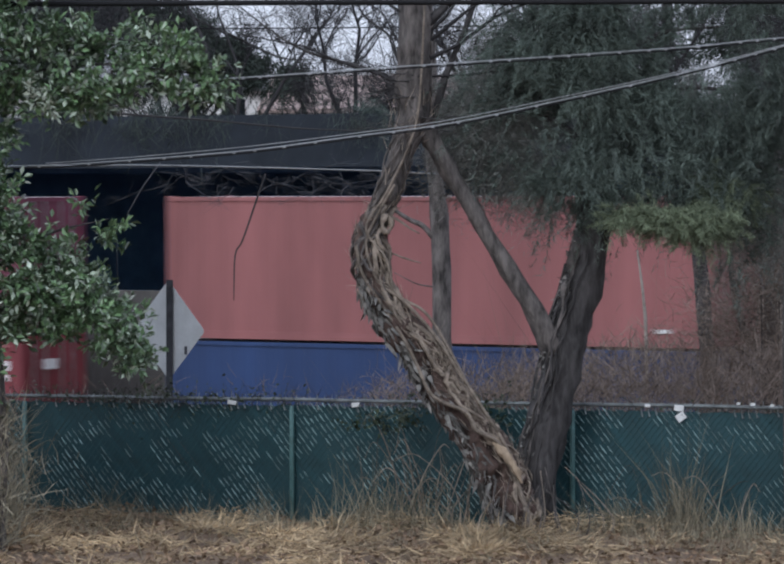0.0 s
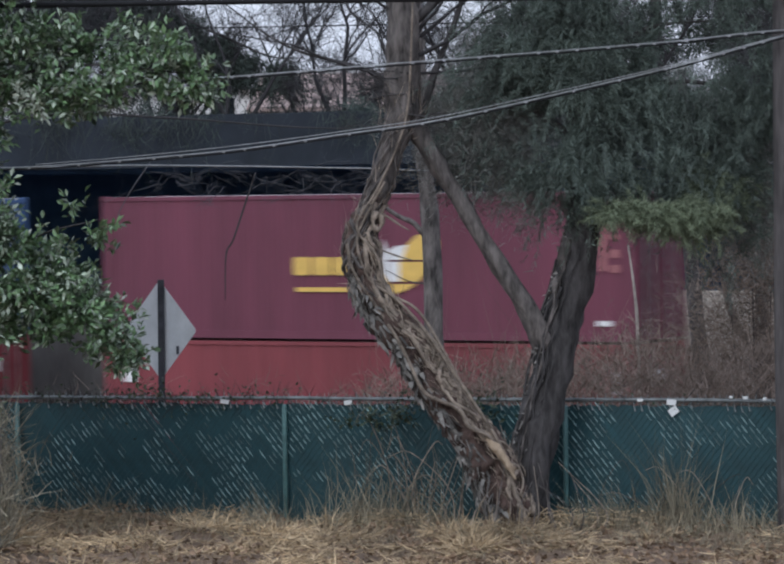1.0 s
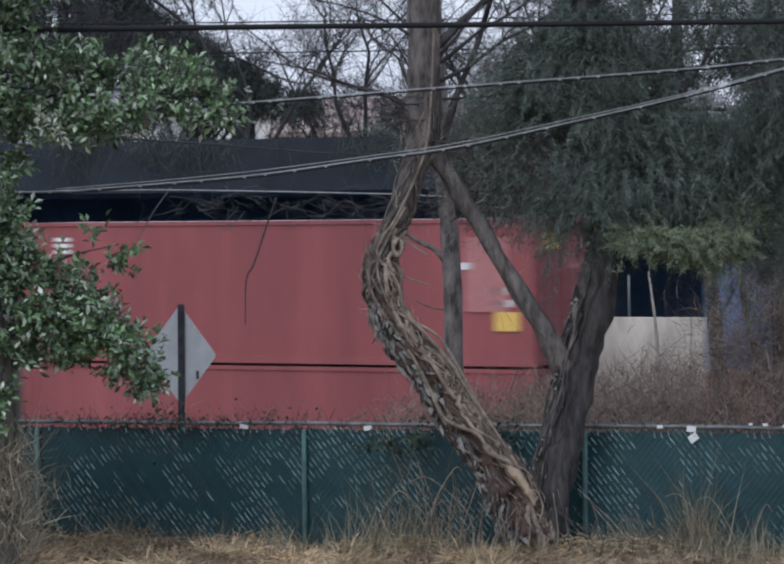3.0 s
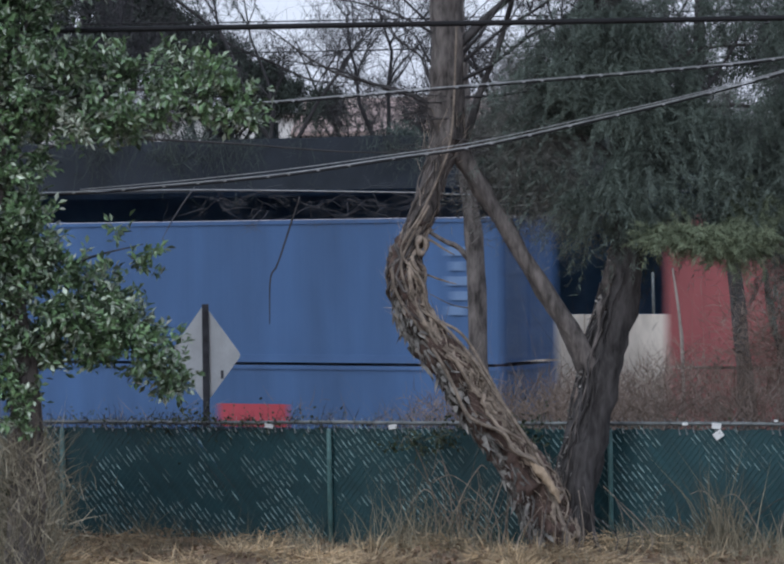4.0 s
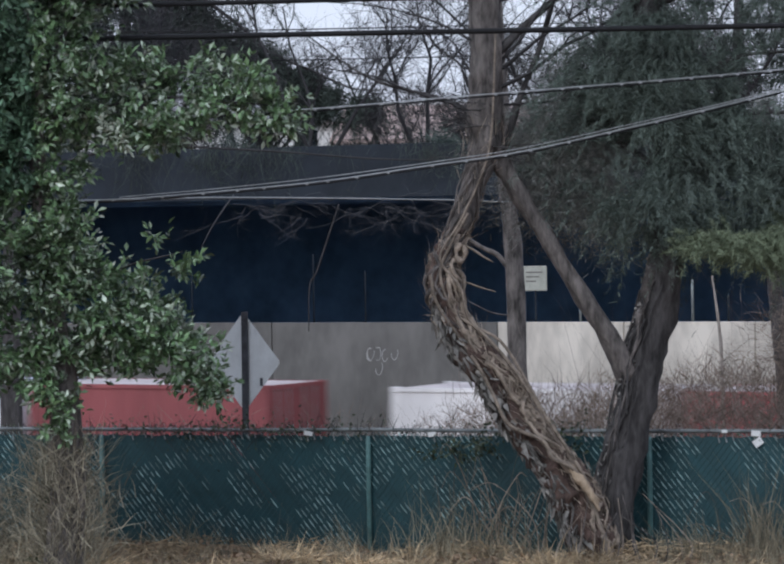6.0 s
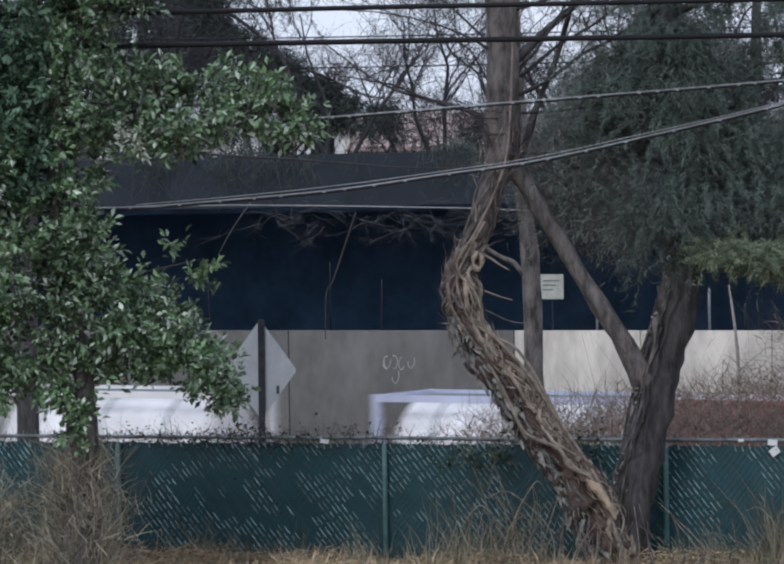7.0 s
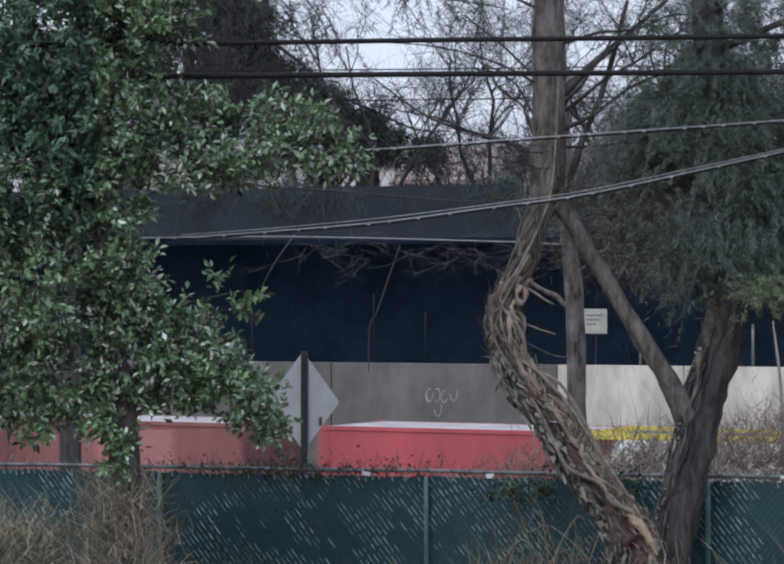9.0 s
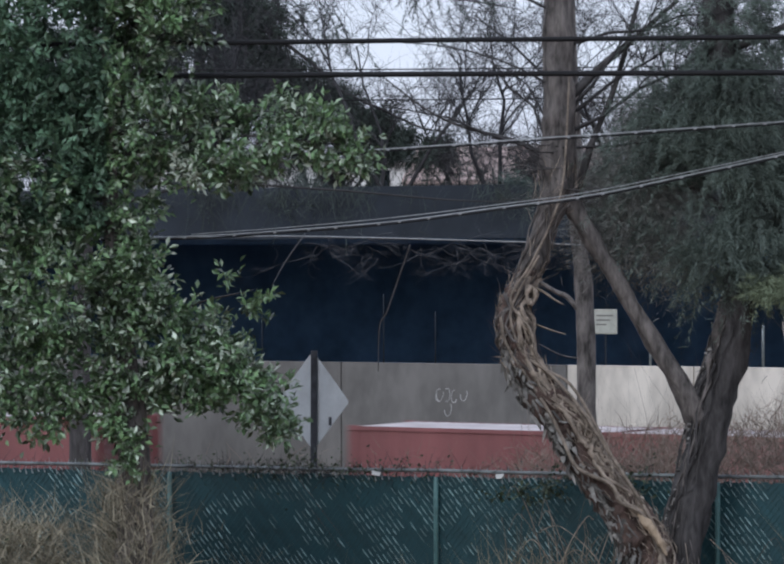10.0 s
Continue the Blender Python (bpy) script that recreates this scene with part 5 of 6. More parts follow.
def build_mid_growth():
    """Slim trunks, saplings, hanging twigs and dry weeds between the fence and the track."""
    def slim(pts, label, material, name="slender_tree", twigs=()):
        x, y = pts[0][0], pts[0][1]
        gz = height(x, y)
        t = thing(name, pose(x, y, gz), label, "tree", "slender trees")
        rel = [(0, 0, -0.3, pts[0][3] * 1.1)] + [(a - x, b - y, c - gz, r) for a, b, c, r in pts]
        trunk_part("trunk", rel, material, t, 10, 0.2, len(pts))
        for k, tw in enumerate(twigs):
            trunk_part("branch", [(a - x, b - y, c - gz, r) for a, b, c, r in tw], material, t, 6, 0.1, k)
        return t
    slim([(1.3, 45, 0.0, 0.13), (1.23, 45, 1.6, 0.125), (1.2, 45, 3.0, 0.12), (1.13, 45, 3.8, 0.11), (1.05, 45, 5.5, 0.09), (1.0, 45, 8, 0.04)], "slender grey tree trunk on the bank behind the fence", BARK,
         twigs=([(1.15, 45, 2.85, 0.04), (0.98, 45, 3.05, 0.035), (0.78, 45, 3.15, 0.03), (0.4, 45, 3.4, 0.018)], [(1.2, 45, 2.25, 0.012), (0.9, 44.9, 2.3, 0.008), (0.6, 44.9, 2.45, 0.005)],
                [(1.12, 45, 4.0, 0.03), (1.6, 45, 4.6, 0.02), (2.0, 45, 5.3, 0.008)]))
    slim([(4.85, 45, -1.0, 0.12), (4.72, 45, 1.0, 0.11), (4.62, 45, 2.2, 0.1), (4.55, 45, 3.2, 0.09), (4.5, 45, 5.0, 0.05)], "thin dark trunk among the conifer boughs", BARK_DARK)
    slim([(5.5, 45, -1.2, 0.09), (5.5, 45, 1.0, 0.09), (5.55, 45, 2.7, 0.08), (5.7, 45, 5.2, 0.05)], "thin dark trunk among the conifer boughs", BARK_DARK,
         twigs=([(5.5, 45, 1.3, 0.06), (5.2, 45, 1.6, 0.05), (5.05, 45, 2.1, 0.045), (4.98, 45, 2.7, 0.03)],))
    slim([(6.4, 44, -1.2, 0.13), (6.35, 44, 2.0, 0.12), (6.2, 44, 5.0, 0.1), (6.2, 44, 8.0, 0.05)], "thin dark trunk among the conifer boughs", BARK_DARK)
    slim([(3.83, 44, -1.0, 0.026), (3.8, 44, 1.5, 0.024), (3.77, 44, 2.1, 0.02), (3.69, 44, 2.75, 0.011)], "pale bare sapling stem behind the fence", SAPLING, "sapling")
    # a bare tree on the bank, whose low twigs hang before the dark bay
    y = 46.0
    gz = height(-5.5, y)
    t = thing("bare_tree", pose(-5.5, y, gz), "bare tree with low hanging twigs on the bank", "tree", "bare trees")
    trunk_part("trunk", [(0, 0, -0.3, 0.16), (0, 0, 3, 0.14), (0.1, 0, 6, 0.1), (0.3, 0, 9, 0.04)], BARK_DARK, t, 9, 0.2, 5)
    trunk_part("limb", [(0.05, 0, 5.2, 0.025), (1.5, 0, 5.6, 0.018), (3.2, 0, 5.55, 0.014), (4.9, 0, 5.4, 0.01), (6.2, 0, 5.35, 0.005)], TWIG, t, 6, 0.1, 1)
    rng = random.Random(3)
    q = lambda a, c: (a + 5.5, 0.0, c - gz)
    trunk_part("hanging_twig", [(*q(-1.1, 3.75), 0.012), (*q(-1.21, 3.43), 0.014), (*q(-1.41, 2.86), 0.013), (*q(-1.51, 2.66), 0.012), (*q(-1.53, 2.06), 0.006)], TWIG, t, 5, 0.1, 2)
    trunk_part("hanging_twig", [(*q(-2.5, 3.9), 0.01), (*q(-2.75, 3.55), 0.009), (*q(-2.95, 3.2), 0.004)], TWIG_PALE, t, 5, 0.1, 2)
    for k in range(54):
        bm = bmesh.new()
        a = rng.uniform(-2.6, 0.9)
        s = Vector(q(a, 3.72 + rng.uniform(-0.15, 0.2)))
        e = s + Vector((rng.uniform(-0.8, 0.8), rng.uniform(-0.4, 0.4), rng.uniform(-0.4, 0.05)))
        grow(rng, s, e, 0.004, 2, 0.9, 0, t, bm, 6, -0.1)
        tagged(part("twig_spray", bm, TWIG_PALE, t), kind="stuff")
    # a twiggy leafless shrub on the bank
    shrub = thing("bare_shrub", pose(0, 0, 0), "leafless grey-brown twiggy shrub on the bank", "shrub")
    foot = height(5.18, 42.5)
    for k, (dx, top) in enumerate(((-0.35, 1.9), (-0.1, 3.0), (0.15, 2.6), (0.35, 3.2))):
        trunk_part("stem", [(5.18 + dx * 0.3, 42.5, foot - 0.05, 0.03), (5.18 + dx * 0.6, 42.45, foot * 0.4 + top * 0.3, 0.022), (5.18 + dx, 42.5, top, 0.006)], BARK_DARK, shrub, 6, seed=70 + k)
    gs = np.random.default_rng(91)
    R, D, L, Wd = needle_mass([(5.18, 42.5, 2.3, 0.5, 0.4, 0.75), (4.74, 42.5, 1.81, 0.42, 0.4, 0.5), (5.49, 42.5, 2.79, 0.45, 0.4, 0.7), (5.3, 42.5, 1.56, 0.55, 0.4, 0.45)], 2300, gs, 0.2, 0.006, -0.4, 30, 0.6)
    tagged(part("twig_spray", blades(R, D, L, Wd, gs, 0.8), BRUSH, shrub), kind="stuff")
    # dry weeds and brush on the bank
    g = np.random.default_rng(31)
    n = 190000
    x = g.uniform(-4, 8, n)
    v = g.uniform(2.0, 9.5, n)
    yy = FENCE_Y + (v - x * sF) / cF
    thick = np.array([noise.noise(Vector((a * 0.9, b * 0.4, 4))) for a, b in zip(x, yy)])
    keep = g.random(n) < np.clip(0.02 + 0.115 * (x + 0.2) + 0.2 * thick, 0.01, 0.24)
    x, yy, thick = x[keep], yy[keep], thick[keep]
    m = len(x)
    z = np.array([height(a, b) for a, b in zip(x, yy)])
    tip = 1.12 + np.clip(x * 0.2, 0, 0.62) + 0.4 * thick + g.normal(0, 0.12, m)
    rise = np.clip(tip - z - 0.3, 0.1, 5) * g.random(m) ** 0.28
    R = np.stack([x, yy, z + rise], 1)
    D = unit(np.stack([g.normal(0, 1.0, m), g.normal(0, 0.7, m), np.ones(m)], 1))
    stalk = g.random(m) < 0.012
    R[stalk, 2] = z[stalk]
    D[stalk] = unit(np.stack([g.normal(0, 0.08, m), g.normal(0, 0.08, m), np.ones(m)], 1))[stalk]
    L = np.where(stalk, np.clip(tip - z, 0.4, 5), g.uniform(0.1, 0.34, m))
    tagged(part("dry_brush", blades(R, D, L, g.uniform(0.004, 0.011, m), g, 0.9), BRUSH), "tall dry brown brush on the bank behind the fence", "weeds", kind="stuff")
    # brush against the foot of the far wall
    n = 9000
    u, v = g.uniform(2.0, 11, n), -g.uniform(0.3, 1.6, n)
    sw, cw = math.sin(radians(WALL_TURN)), math.cos(radians(WALL_TURN))
    X, Yv = u * cw + v * sw, WALL_Y - u * sw + v * cw
    R = np.stack([X, Yv, np.full(n, BED_Z)], 1)
    D = unit(np.stack([g.normal(0, 0.3, n), g.normal(0, 0.2, n), np.ones(n)], 1))
    hgt = np.array([noise.noise(Vector((a * 0.8, 0, 7))) for a in u])
    keep = g.random(n) < np.clip((u - 4.0) * 0.16, 0.03, 0.9)
    L = 2.2 + 0.14 * np.clip(u - 4, -1, 4) + 0.9 * hgt + g.normal(0, 0.25, n)
    tagged(part("wall_brush", blades(R[keep], D[keep], np.clip(L, 0.8, 3.7)[keep], g.uniform(0.01, 0.025, keep.sum()), g, 0.25), BRUSH), "dry brown brush at the foot of the pale wall", "weeds", kind="stuff")


def build_fence_growth():
    g = np.random.default_rng(14)
    # vine along the top of the fence
    n = 1100
    u = np.concatenate([g.normal(-2.4, 0.8, n // 2), g.normal(-1.3, 0.5, n // 6), g.normal(1.3, 0.45, n // 5), g.uniform(-6, 6, n // 8)])
    n = len(u)
    z = 1.3 + g.exponential(0.05, n) * g.choice((1, 1, -1.6), n) + 0.03 * np.sin(u * 5)
    y = g.normal(0, 0.07, n)
    P = np.stack([u * cF + y * sF, FENCE_Y - u * sF + y * cF, z], 1)
    D = unit(g.normal(size=(n, 3)))
    L = g.uniform(0.025, 0.055, n)
    vine = thing("fence_vine", pose(0, 0, 0), "straggling dark vine along the top rail of the fence", "vine")
    part("foliage", cards(P, D, unit(g.normal(size=(n, 3))), L, L * 0.6), IVY, vine)
    m = 1000
    u = np.concatenate([g.normal(-2.3, 0.9, m // 2), g.uniform(-6, 6, m // 2)])
    P = np.stack([u * cF, FENCE_Y - u * sF + g.normal(0, 0.05, m), 1.28 + g.normal(0, 0.03, m)], 1)
    D = unit(g.normal(size=(m, 3)) + np.array((0, 0, 0.35)))
    tagged(part("twig", blades(P, D, g.uniform(0.06, 0.26, m), g.uniform(0.004, 0.009, m), g, 0.6), TWIG, vine), kind="stuff")
    # leafy knot between the two trunks
    knot = thing("ivy_clump", pose(0, 0, 0), "dark green ivy clump on the fence between the trunks", "ivy")
    C, Dv, U, L = leaf_blobs([(1.52, 35.75, 1.13, 0.22, 0.15, 0.17), (1.3, 35.8, 1.25, 0.15, 0.12, 0.1), (0.62, 35.9, 1.2, 0.3, 0.12, 0.12), (0.25, 36.15, 1.14, 0.36, 0.08, 0.1)], 620, g, 0.055)
    part("foliage", cards(C, Dv, U, L, L * 0.7), IVY, knot)
    # bare climber stems in front of the fence
    rng = random.Random(27)
    bm = bmesh.new()
    for k in range(48):
        a = rng.gauss(0.85, 0.3) if k < 34 else rng.uniform(2.3, 4.6)
        y0 = FENCE_Y - a * sF / cF - rng.uniform(0.12, 0.3)
        h = rng.uniform(0.35, 1.25) if k < 34 else rng.uniform(0.25, 0.7)
        lean = rng.uniform(-0.45, 0.45)
        path = smooth_path([(a, y0, height(a, y0) - 0.02), (a + lean * 0.3 + rng.uniform(-0.1, 0.1), y0, h * 0.5), (a + lean, y0 + 0.05, h), (a + lean * 1.5, y0 + 0.05, h * rng.uniform(0.75, 1.0))], 5)
        r = rng.uniform(0.003, 0.008)
        tube(bm, path, [r * (1 - 0.6 * i / len(path)) for i in range(len(path))], 4, cap=False)
    tagged(part("bare_stems", bm, VINE), "bare grey-brown climber stems in front of the fence", "stems", kind="stuff")
    # straw, leaf litter and weeds in front
    def strip(n, near, far):
        u, v = g.uniform(-8.5, 8.5, n), -g.uniform(near, far, n)
        x, yy = u * cF + v * sF, FENCE_Y - u * sF + v * cF
        z = np.array([height(a, b) for a, b in zip(x, yy)])
        return x, yy, z, -v

    def patch(x, y, scale, seed):
        return np.array([noise.noise(Vector((a * scale, b * scale, seed))) for a, b in zip(x, y)])

    x, yy, z, dist = strip(110000, 0.05, 6.0)
    mound = patch(x, yy, 1.1, 9) + 0.5 * patch(x, yy, 3.1, 3)
    keep = g.random(len(x)) < np.clip((0.12 + mound * 1.9) * np.clip(0.95 - 0.19 * x, 0.18, 1.6), 0.03, 1)
    x, yy, z, mound = x[keep], yy[keep], z[keep], mound[keep]
    n = len(x)
    R = np.stack([x, yy, z + g.uniform(0, 0.05, n) + np.clip(mound, 0, 1) * g.uniform(0, 0.22, n)], 1)
    D = unit(np.stack([g.normal(0, 1.2, n), g.normal(0, 1, n), g.uniform(-0.3, 0.35, n)], 1))
    tagged(part("dry_grass", blades(R, D, g.uniform(0.06, 0.2, n), g.uniform(0.006, 0.013, n), g, 0.9), STRAW), "matted golden dry grass in low mounds along the fence", "grass", kind="stuff")
    x, yy, z, dist = strip(42000, 0.02, 4.5)
    clump = patch(x, yy, 1.7, 2) + 0.5 * patch(x, yy, 4.3, 6)
    keep = g.random(len(x)) < np.clip(0.9 - dist * 0.35 + clump * 0.7, 0.02, 1)
    x, yy, z, clump, dist = x[keep], yy[keep], z[keep], clump[keep], dist[keep]
    n = len(x)
    D = unit(np.stack([g.normal(0, 0.7, n), g.normal(0, 0.7, n), np.ones(n)], 1))
    L = np.clip(0.12 + 0.26 * clump + g.uniform(0, 0.14, n), 0.04, 0.42)
    tagged(part("weeds", blades(np.stack([x, yy, z], 1), D, L, g.uniform(0.003, 0.007, n), g, 1.0), WEED), "tangled grey-brown winter weeds against the fence", "weeds", kind="stuff")
    x, yy, z, dist = strip(11000, 0.0, 6.0)
    n = len(x)
    C = np.stack([x, yy, z + g.uniform(0.01, 0.09, n)], 1)
    L = g.uniform(0.04, 0.1, n)
    tagged(part("leaf_litter", cards(C, unit(g.normal(size=(n, 3)) * (1, 1, 0.4)), unit(g.normal(0, 0.5, (n, 3)) + np.array((0, 0, 1.0))), L, L * 0.7), LITTER), "brown fallen leaves on the ground", "leaves", kind="stuff")
    # hummocks of bent straw
    for k in range(30):
        u, v = (rng.uniform(-5.5, 5.5), -rng.uniform(0.9, 2.8)) if k > 3 else (1.6 + 0.25 * k, -1.5)
        a, b = u * cF + v * sF, FENCE_Y - u * sF + v * cF
        n = rng.randint(180, 420) if a < 2 else rng.randint(60, 160)
        out = unit(np.stack([g.normal(0, 1, n), g.normal(0, 1, n), g.uniform(-0.2, 0.4, n)], 1))
        R = np.array((a, b, height(a, b) + 0.03)) + out * g.uniform(0, 0.2, (n, 1)) * (1.3, 1.0, 0.7)
        tagged(part("straw_hummock", blades(R, out, g.uniform(0.08, 0.2, n), g.uniform(0.005, 0.011, n), g, 1.0), STRAW), "low hummock of bent golden straw", "grass", "straw hummocks", "stuff")
    for name, x0, y0, sx, h, n, lean, label in (("grass_tuft", 3.4, 34.9, 0.1, 0.85, 230, 0.16, "tall pale dry grass tuft by the fence"), ("grass_tuft", 3.05, 35.0, 0.2, 0.45, 240, 0.3, "low pale dry grass tuft by the fence"),
                                                ("grass_tuft", 3.9, 34.7, 0.2, 0.4, 200, 0.3, "low pale dry grass tuft by the fence"), ("grass_tuft", 0.35, 35.7, 0.3, 0.6, 260, 0.3, "thin dry grass tuft by the fence"),
                                                ("weed_clump", -3.7, 36.6, 0.22, 0.95, 900, 0.35, "tangled grey-green weeds against the fence"),
                                                ("weed_clump", -4.7, 34.4, 0.55, 1.1, 3800, 0.4, "tall tangled dry weeds under the evergreen tree"), ("weed_clump", -3.6, 34.0, 0.16, 1.55, 2600, 0.3, "dry creeper and weeds round the tree stem"),
                                                ("weed_clump", -5.5, 35.5, 0.5, 1.2, 2400, 0.4, "tall tangled dry weeds under the evergreen tree")):
        R = np.stack([g.normal(x0, sx, n), g.normal(y0, 0.18, n), height(x0, y0) - 0.02 + (g.uniform(0, 0.85, n) * h if name == "weed_clump" else np.zeros(n))], 1)
        lean *= 2.4 if name == "weed_clump" else 1.0
        D = unit(np.stack([g.normal(0, lean, n), g.normal(0, lean, n), np.ones(n)], 1))
        tagged(part(name, blades(R, D, h * g.uniform(0.25, 0.9 if name == "weed_clump" else 1.15, n) * (0.36 if name == "weed_clump" else 1), g.uniform(0.005, 0.01, n), g, 1.0), WEED if name == "grass_tuft" else WEED_GREY), label, "grass", kind="stuff")


def build_left_understorey():
    g = np.random.default_rng(91)
    C, D, U, L = leaf_blobs([(-4.75, 34.6, 0.45, 0.6, 0.3, 0.45), (-3.95, 34.5, 0.3, 0.4, 0.3, 0.35), (-3.55, 34.0, 1.0, 0.16, 0.15, 0.5), (-5.4, 35.3, 0.7, 0.5, 0.3, 0.6)], 420, g, 0.07)
    ok = thin_out(C, 3.0, -0.05, 2)
    under = thing("bramble", pose(0, 0, 0), "dull green and brown bramble among the dry weeds", "shrub")
    part("foliage", cards(C[ok], D[ok], U[ok], L[ok], L[ok] * 0.6), IVY, under)["kind"] = "stuff"


# ---- things by the fence and on the wall ----
def build_sign():
    X, Y, Z = -1.965, 37.6, 2.02
    s = thing("warning_sign", pose(X, Y, height(X, Y)), "bare aluminium back of a diamond road sign on a dark post", "sign")
    gz = height(X, Y)
    bm = bmesh.new()
    h, r = 0.545, 0.05
    corners = [(0, h), (h, 0), (0, -h), (-h, 0)]
    outline = []
    for k in range(4):
        a, c, b = Vector(corners[k - 1]), Vector(corners[k]), Vector(corners[(k + 1) % 4])
        p0, p1 = c + (a - c).normalized() * r, c + (b - c).normalized() * r
        for i in range(5):
            f = i / 4
            outline.append((1 - f) ** 2 * p0 + 2 * f * (1 - f) * c + f * f * p1)
    front = [bm.verts.new((p.x, 0.0, p.y)) for p in outline]
    rear = [bm.verts.new((p.x, 0.004, p.y)) for p in outline]
    bm.faces.new(front)
    bm.faces.new(rear[::-1])
    for k in range(len(front)):
        bm.faces.new((front[k], rear[k], rear[(k + 1) % len(front)], front[(k + 1) % len(front)]))
    panel = part("panel", bm, SIGN_BACK, s)
    panel.location = (0, 0.03, Z - gz)
    panel.rotation_euler = (0, 0, radians(-41))
    for z in (-0.3, 0.3):
        bm = bmesh.new()
        tube(bm, [(0, 0.005, z), (0, -0.012, z)], [0.013, 0.013], 6)
        b = part("bolt", bm, GALV, panel)
    bm = bmesh.new()
    box(bm, 0.24, 0.28, -0.004, 0.0, -0.26, -0.17)
    part("dark_mark", bm, SIGN_POST, panel)
    bm = bmesh.new()
    for x0, x1, y0, y1 in ((-0.036, -0.022, -0.035, 0.0), (-0.022, 0.022, -0.038, -0.03), (0.022, 0.036, -0.035, 0.0)):
        box(bm, x0, x1, y0, y1, -0.3, Z - gz + 0.55)
    post = part("post", bm, SIGN_POST, s)
    post.rotation_euler = (0, radians(0.4), 0)


def build_tags():
    # white tags; the last four are added to stand for bright wire knuckles
    for u, z, w, h, tilt in ((-1.3, 1.275, 0.1, 0.045, 8), (0.09, 1.27, 0.09, 0.05, -6), (3.58, 1.29, 0.1, 0.06, 5), (3.6, 1.2, 0.1, 0.08, -35), (3.25, 1.31, 0.06, 0.03, 0), (4.35, 1.34, 0.05, 0.03, 0), (4.55, 1.33, 0.04, 0.03, 0), (4.2, 1.345, 0.04, 0.025, 0), (4.75, 1.33, 0.05, 0.03, 0)):
        bm = bmesh.new()
        soft_box(bm, -w / 2, w / 2, -0.004, 0.004, -h / 2, h / 2, 0.003)
        ob = part("white_bit", bm, WHITE_TAG)
        ob.matrix_world = pose(0, FENCE_Y, 0, 0, 0, -FENCE_TURN) @ pose(u, -0.05, z, 0, tilt, 0)
        tagged(ob, "small white bit caught in the fence", "litter", "scraps on the fence")


def build_wall_things():
    m = pose(0, WALL_Y, 0, 0, 0, -WALL_TURN)
    def along(X):
        return X / math.cos(radians(WALL_TURN))
    for X, h, r, material in ((5.8, 0.95, 0.035, GALV), (-1.4, 1.2, 0.02, DECK_DARK), (3.4, 0.45, 0.03, GALV), (6.55, 0.6, 0.03, DECK_DARK), (-2.6, 1.6, 0.018, DECK_DARK), (-5.5, 1.2, 0.02, DECK_DARK)):
        bm = bmesh.new()
        tube(bm, [(0, 0, 0), (0, 0, h - 0.03), (0, 0, h)], [r, r, r * 0.6], 8)
        ob = part("wall_post", bm, material, smooth=True)
        ob.matrix_world = m @ pose(along(X), 0.2, 1.12)
        tagged(ob, "thin steel post on top of the concrete wall", "post", "posts on the wall")
    board = thing("notice_board", m @ pose(along(2.42), 0.2, 1.12), "small square pale notice board on a thin post", "sign")
    bm = bmesh.new()
    soft_box(bm, -0.3, 0.3, -0.03, 0.0, 0.72, 1.28, 0.02)
    part("panel", bm, BOARD, board)
    bm = bmesh.new()
    tube(bm, [(0, 0.02, 0), (0, 0.02, 1.2)], [0.025, 0.025], 8)
    part("post", bm, DECK_DARK, board)
    for k in range(3):
        bm = bmesh.new()
        box(bm, -0.2, 0.2 - 0.08 * k, -0.034, -0.03, 1.12 - 0.1 * k, 1.15 - 0.1 * k)
        part("text_bar", bm, CONC_GREY, board)
    tag = thing("graffiti", m, "illegible white spray-paint scrawl on the concrete wall", "graffiti", kind="structure")
    rng = random.Random(6)
    u0 = along(-1.3)
    for k in range(6):
        bm = bmesh.new()
        cx, cz = u0 + 0.1 + 0.2 * (k % 4) + rng.uniform(-0.03, 0.03), (0.4 if k < 5 else 0.05) + rng.uniform(-0.05, 0.05)
        a0 = rng.uniform(0, 6)
        pts = [(cx + 0.09 * math.cos(a0 + i * 0.55), -0.024, cz + 0.15 * math.sin(a0 + i * 0.55 * rng.choice((1, 1.15)))) for i in range(8)]
        tube(bm, pts, [0.011] * 8, 4)
        part("stroke", bm, GRAFFITI, tag)


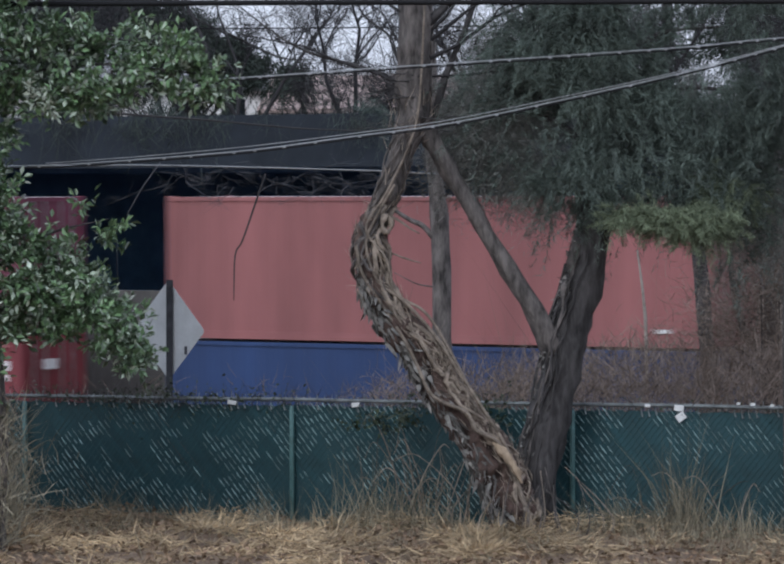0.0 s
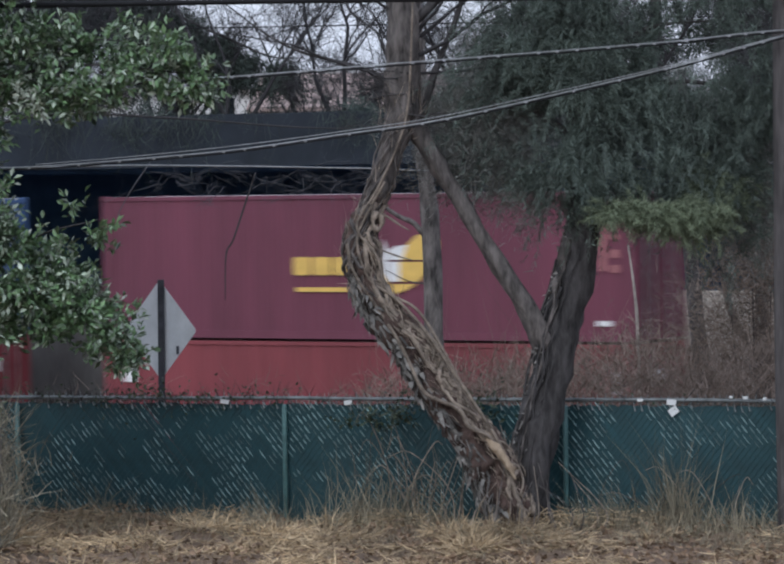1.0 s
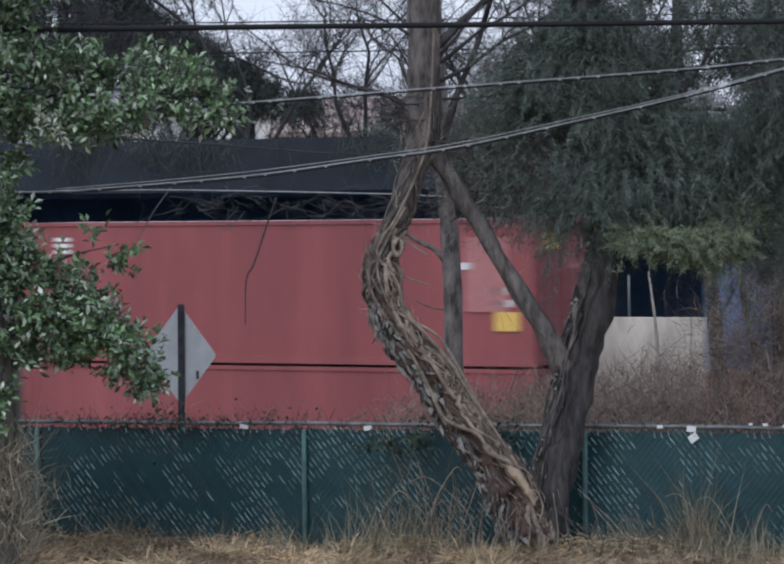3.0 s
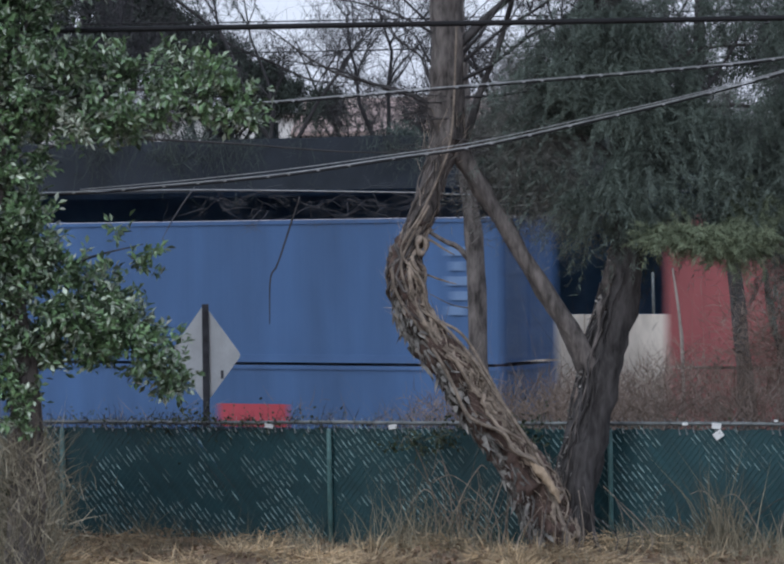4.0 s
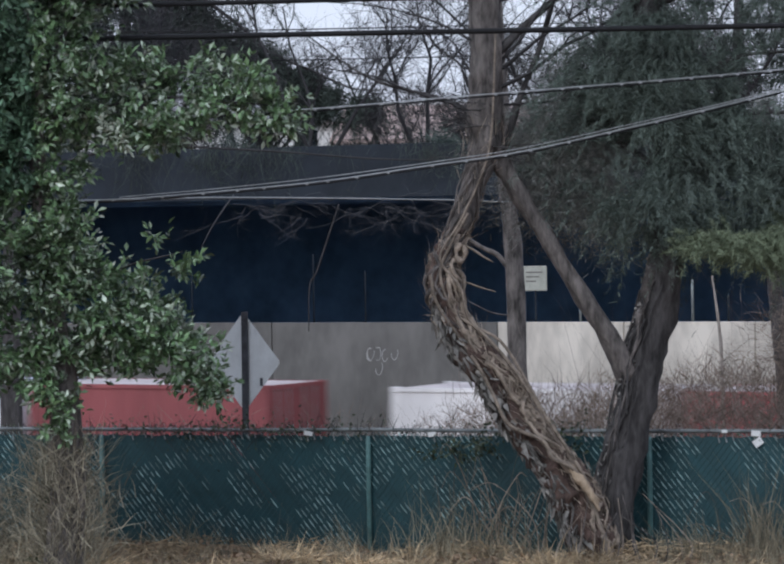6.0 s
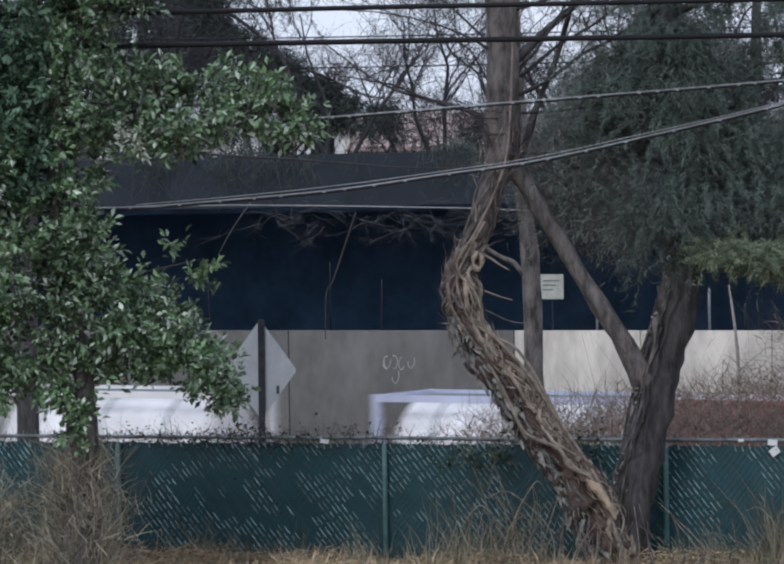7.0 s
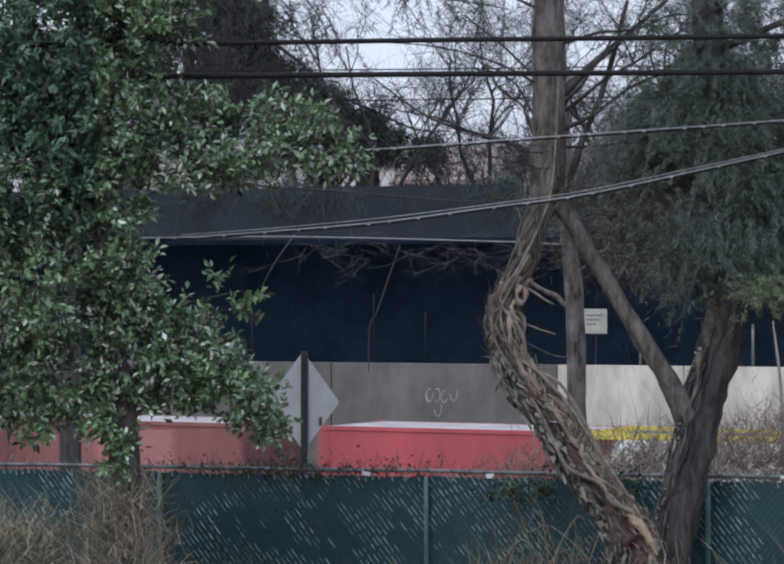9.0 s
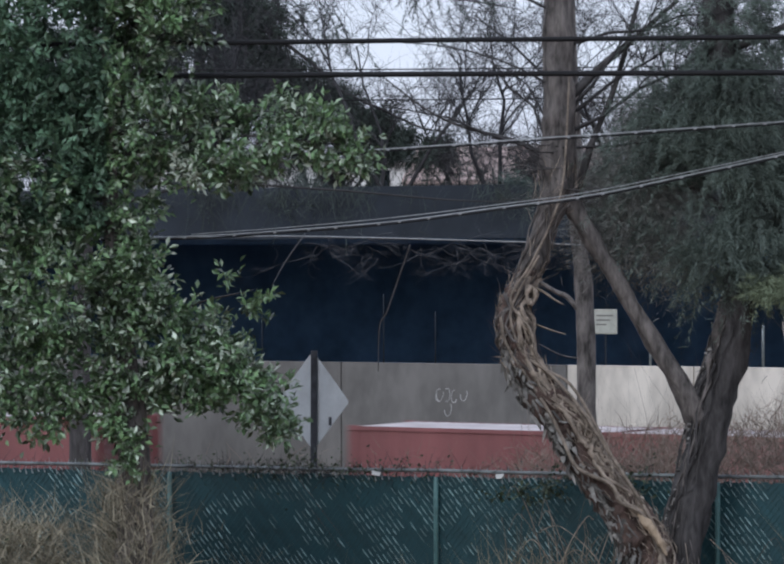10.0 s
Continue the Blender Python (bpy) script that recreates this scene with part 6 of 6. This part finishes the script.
def build_wires():
    Y = 34.3
    def pole(x, y, label, tall=1.0):
        p = thing("utility_pole", pose(x, y, height(x, y)), label, "pole", "utility poles")
        bm = bmesh.new()
        tube(bm, [(0, 0, (-0.5 + k * 0.75) * tall) for k in range(14)], [0.175 - 0.003 * k for k in range(14)], 16, 0.1, 3)
        part("shaft", bm, POLE_WOOD, p, smooth=True)
        for z in (5.0, 5.4, 5.75):
            bm = bmesh.new()
            tube(bm, [(0, -0.16, z), (0, -0.24, z)], [0.035, 0.03], 8)
            part("bracket", bm, GALV, p)
        return p
    pole(4.53, 34.55, "weathered grey wooden utility pole in front of the fence")
    for x, y in ((-28.0, 34.55), (36.0, 34.55), (-31.0, 38.1), (36.0, 38.1), (-40.0, 62.25), (40.0, 62.25)):
        pole(x, y, "weathered grey wooden utility pole carrying the cables", 1.35 if y > 60 else 1.0)

    def wire(pts, r, material, label, name="overhead_cable", n=10, clips=0.0, sides=6):
        w = thing(name, pose(0, 0, 0), label, "cable", "overhead cables")
        path = smooth_path(pts, n)
        bm = bmesh.new()
        tube(bm, path, [r] * len(path), sides)
        part("strand", bm, material, w, smooth=True)
        if clips:
            bm = bmesh.new()
            tube(bm, [(p[0], p[1], p[2] - 0.022) for p in path], [r * 1.3] * len(path), sides)
            part("strand", bm, CABLE, w, smooth=True)
            rng = random.Random(int(r * 1e5))
            x = -5.2
            P = np.array(path)
            while x < 4.4:
                z = float(np.interp(x, P[:, 0], P[:, 2]))
                y = float(np.interp(x, P[:, 0], P[:, 1]))
                bm = bmesh.new()
                tube(bm, [(x - 0.016, y, z - 0.014), (x, y, z - 0.012), (x + 0.016, y, z - 0.012)], [0.008, 0.014, 0.008], 6)
                part("clip", bm, CABLE_PALE, w)
                x += rng.uniform(0.16, 0.5)
    y = Y
    wire([(-28, y, 5.95), (-8, y, 5.73), (0, y, 5.745), (4.5, y, 5.76), (12, y, 5.75), (36, y, 6.0)], 0.025, CABLE, "thick black overhead power cable")
    wire([(-28, y, 5.6), (-8, y, 5.42), (0, y, 5.405), (4.5, y, 5.405), (12, y, 5.41), (36, y, 5.7)], 0.028, CABLE, "thick black overhead power cable")
    wire([(-28, y, 5.3), (-12, y, 4.6), (-6, y, 4.56), (-3.0, y, 4.6), (-1.3, y, 4.65), (0.4, y, 4.76), (2.0, y, 4.86), (3.4, y, 4.955), (4.5, y, 5.05), (6.5, y, 5.1), (14, y, 5.15), (36, y, 5.5)], 0.0062, CABLE_PALE, "pale steel strand with lashed telephone cable", clips=1)
    wire([(-28, y, 4.9), (-12, y, 3.95), (-6, y, 3.79), (-4.1, y, 3.785), (-3.0, y, 3.8), (-2.0, y, 3.86), (-0.95, y, 3.945), (0.05, y, 4.075), (1.0, y, 4.2), (2.1, y, 4.425), (3.3, y, 4.69), (4.45, y, 4.99)], 0.0068, CABLE_PALE, "pale steel strand with lashed telephone cable", clips=1)
    wire([(-3.0, y, 3.82), (-2.0, y, 3.89), (-0.95, y, 3.985), (0.05, y, 4.105), (1.0, y, 4.235), (2.1, y, 4.455), (3.3, y, 4.71), (4.45, y, 5.0)], 0.004, CABLE_PALE, "thin pale drop cable")
    y = 37.9
    wire([(-31, y, 4.4), (-8, y, 3.84), (-3.5, y, 3.815), (-2.3, y, 3.82), (-1.07, y, 3.792), (0.41, y, 3.744), (1.4, y, 3.71), (5, y, 3.75), (12, y, 4.0), (36, y, 4.8)], 0.008, CABLE_PALE, "thin pale cable behind the trees")
    for z in (7.05, 6.5):
        wire([(-40, 62.12, z + 0.6), (-12, 62.12, z), (6, 62.12, z - 0.03), (40, 62.12, z + 0.6)], 0.011, CABLE, "thin dark distant power line")


build_sign()
build_tags()
build_wall_things()
build_wires()
build_leaning_tree()
build_broadleaf()
build_conifer()
build_house()
build_pale_house()
build_deck_growth()
build_fascia_creeper()
build_backdrop_trees()
build_mid_growth()
build_fence_growth()
build_left_understorey()

motions()
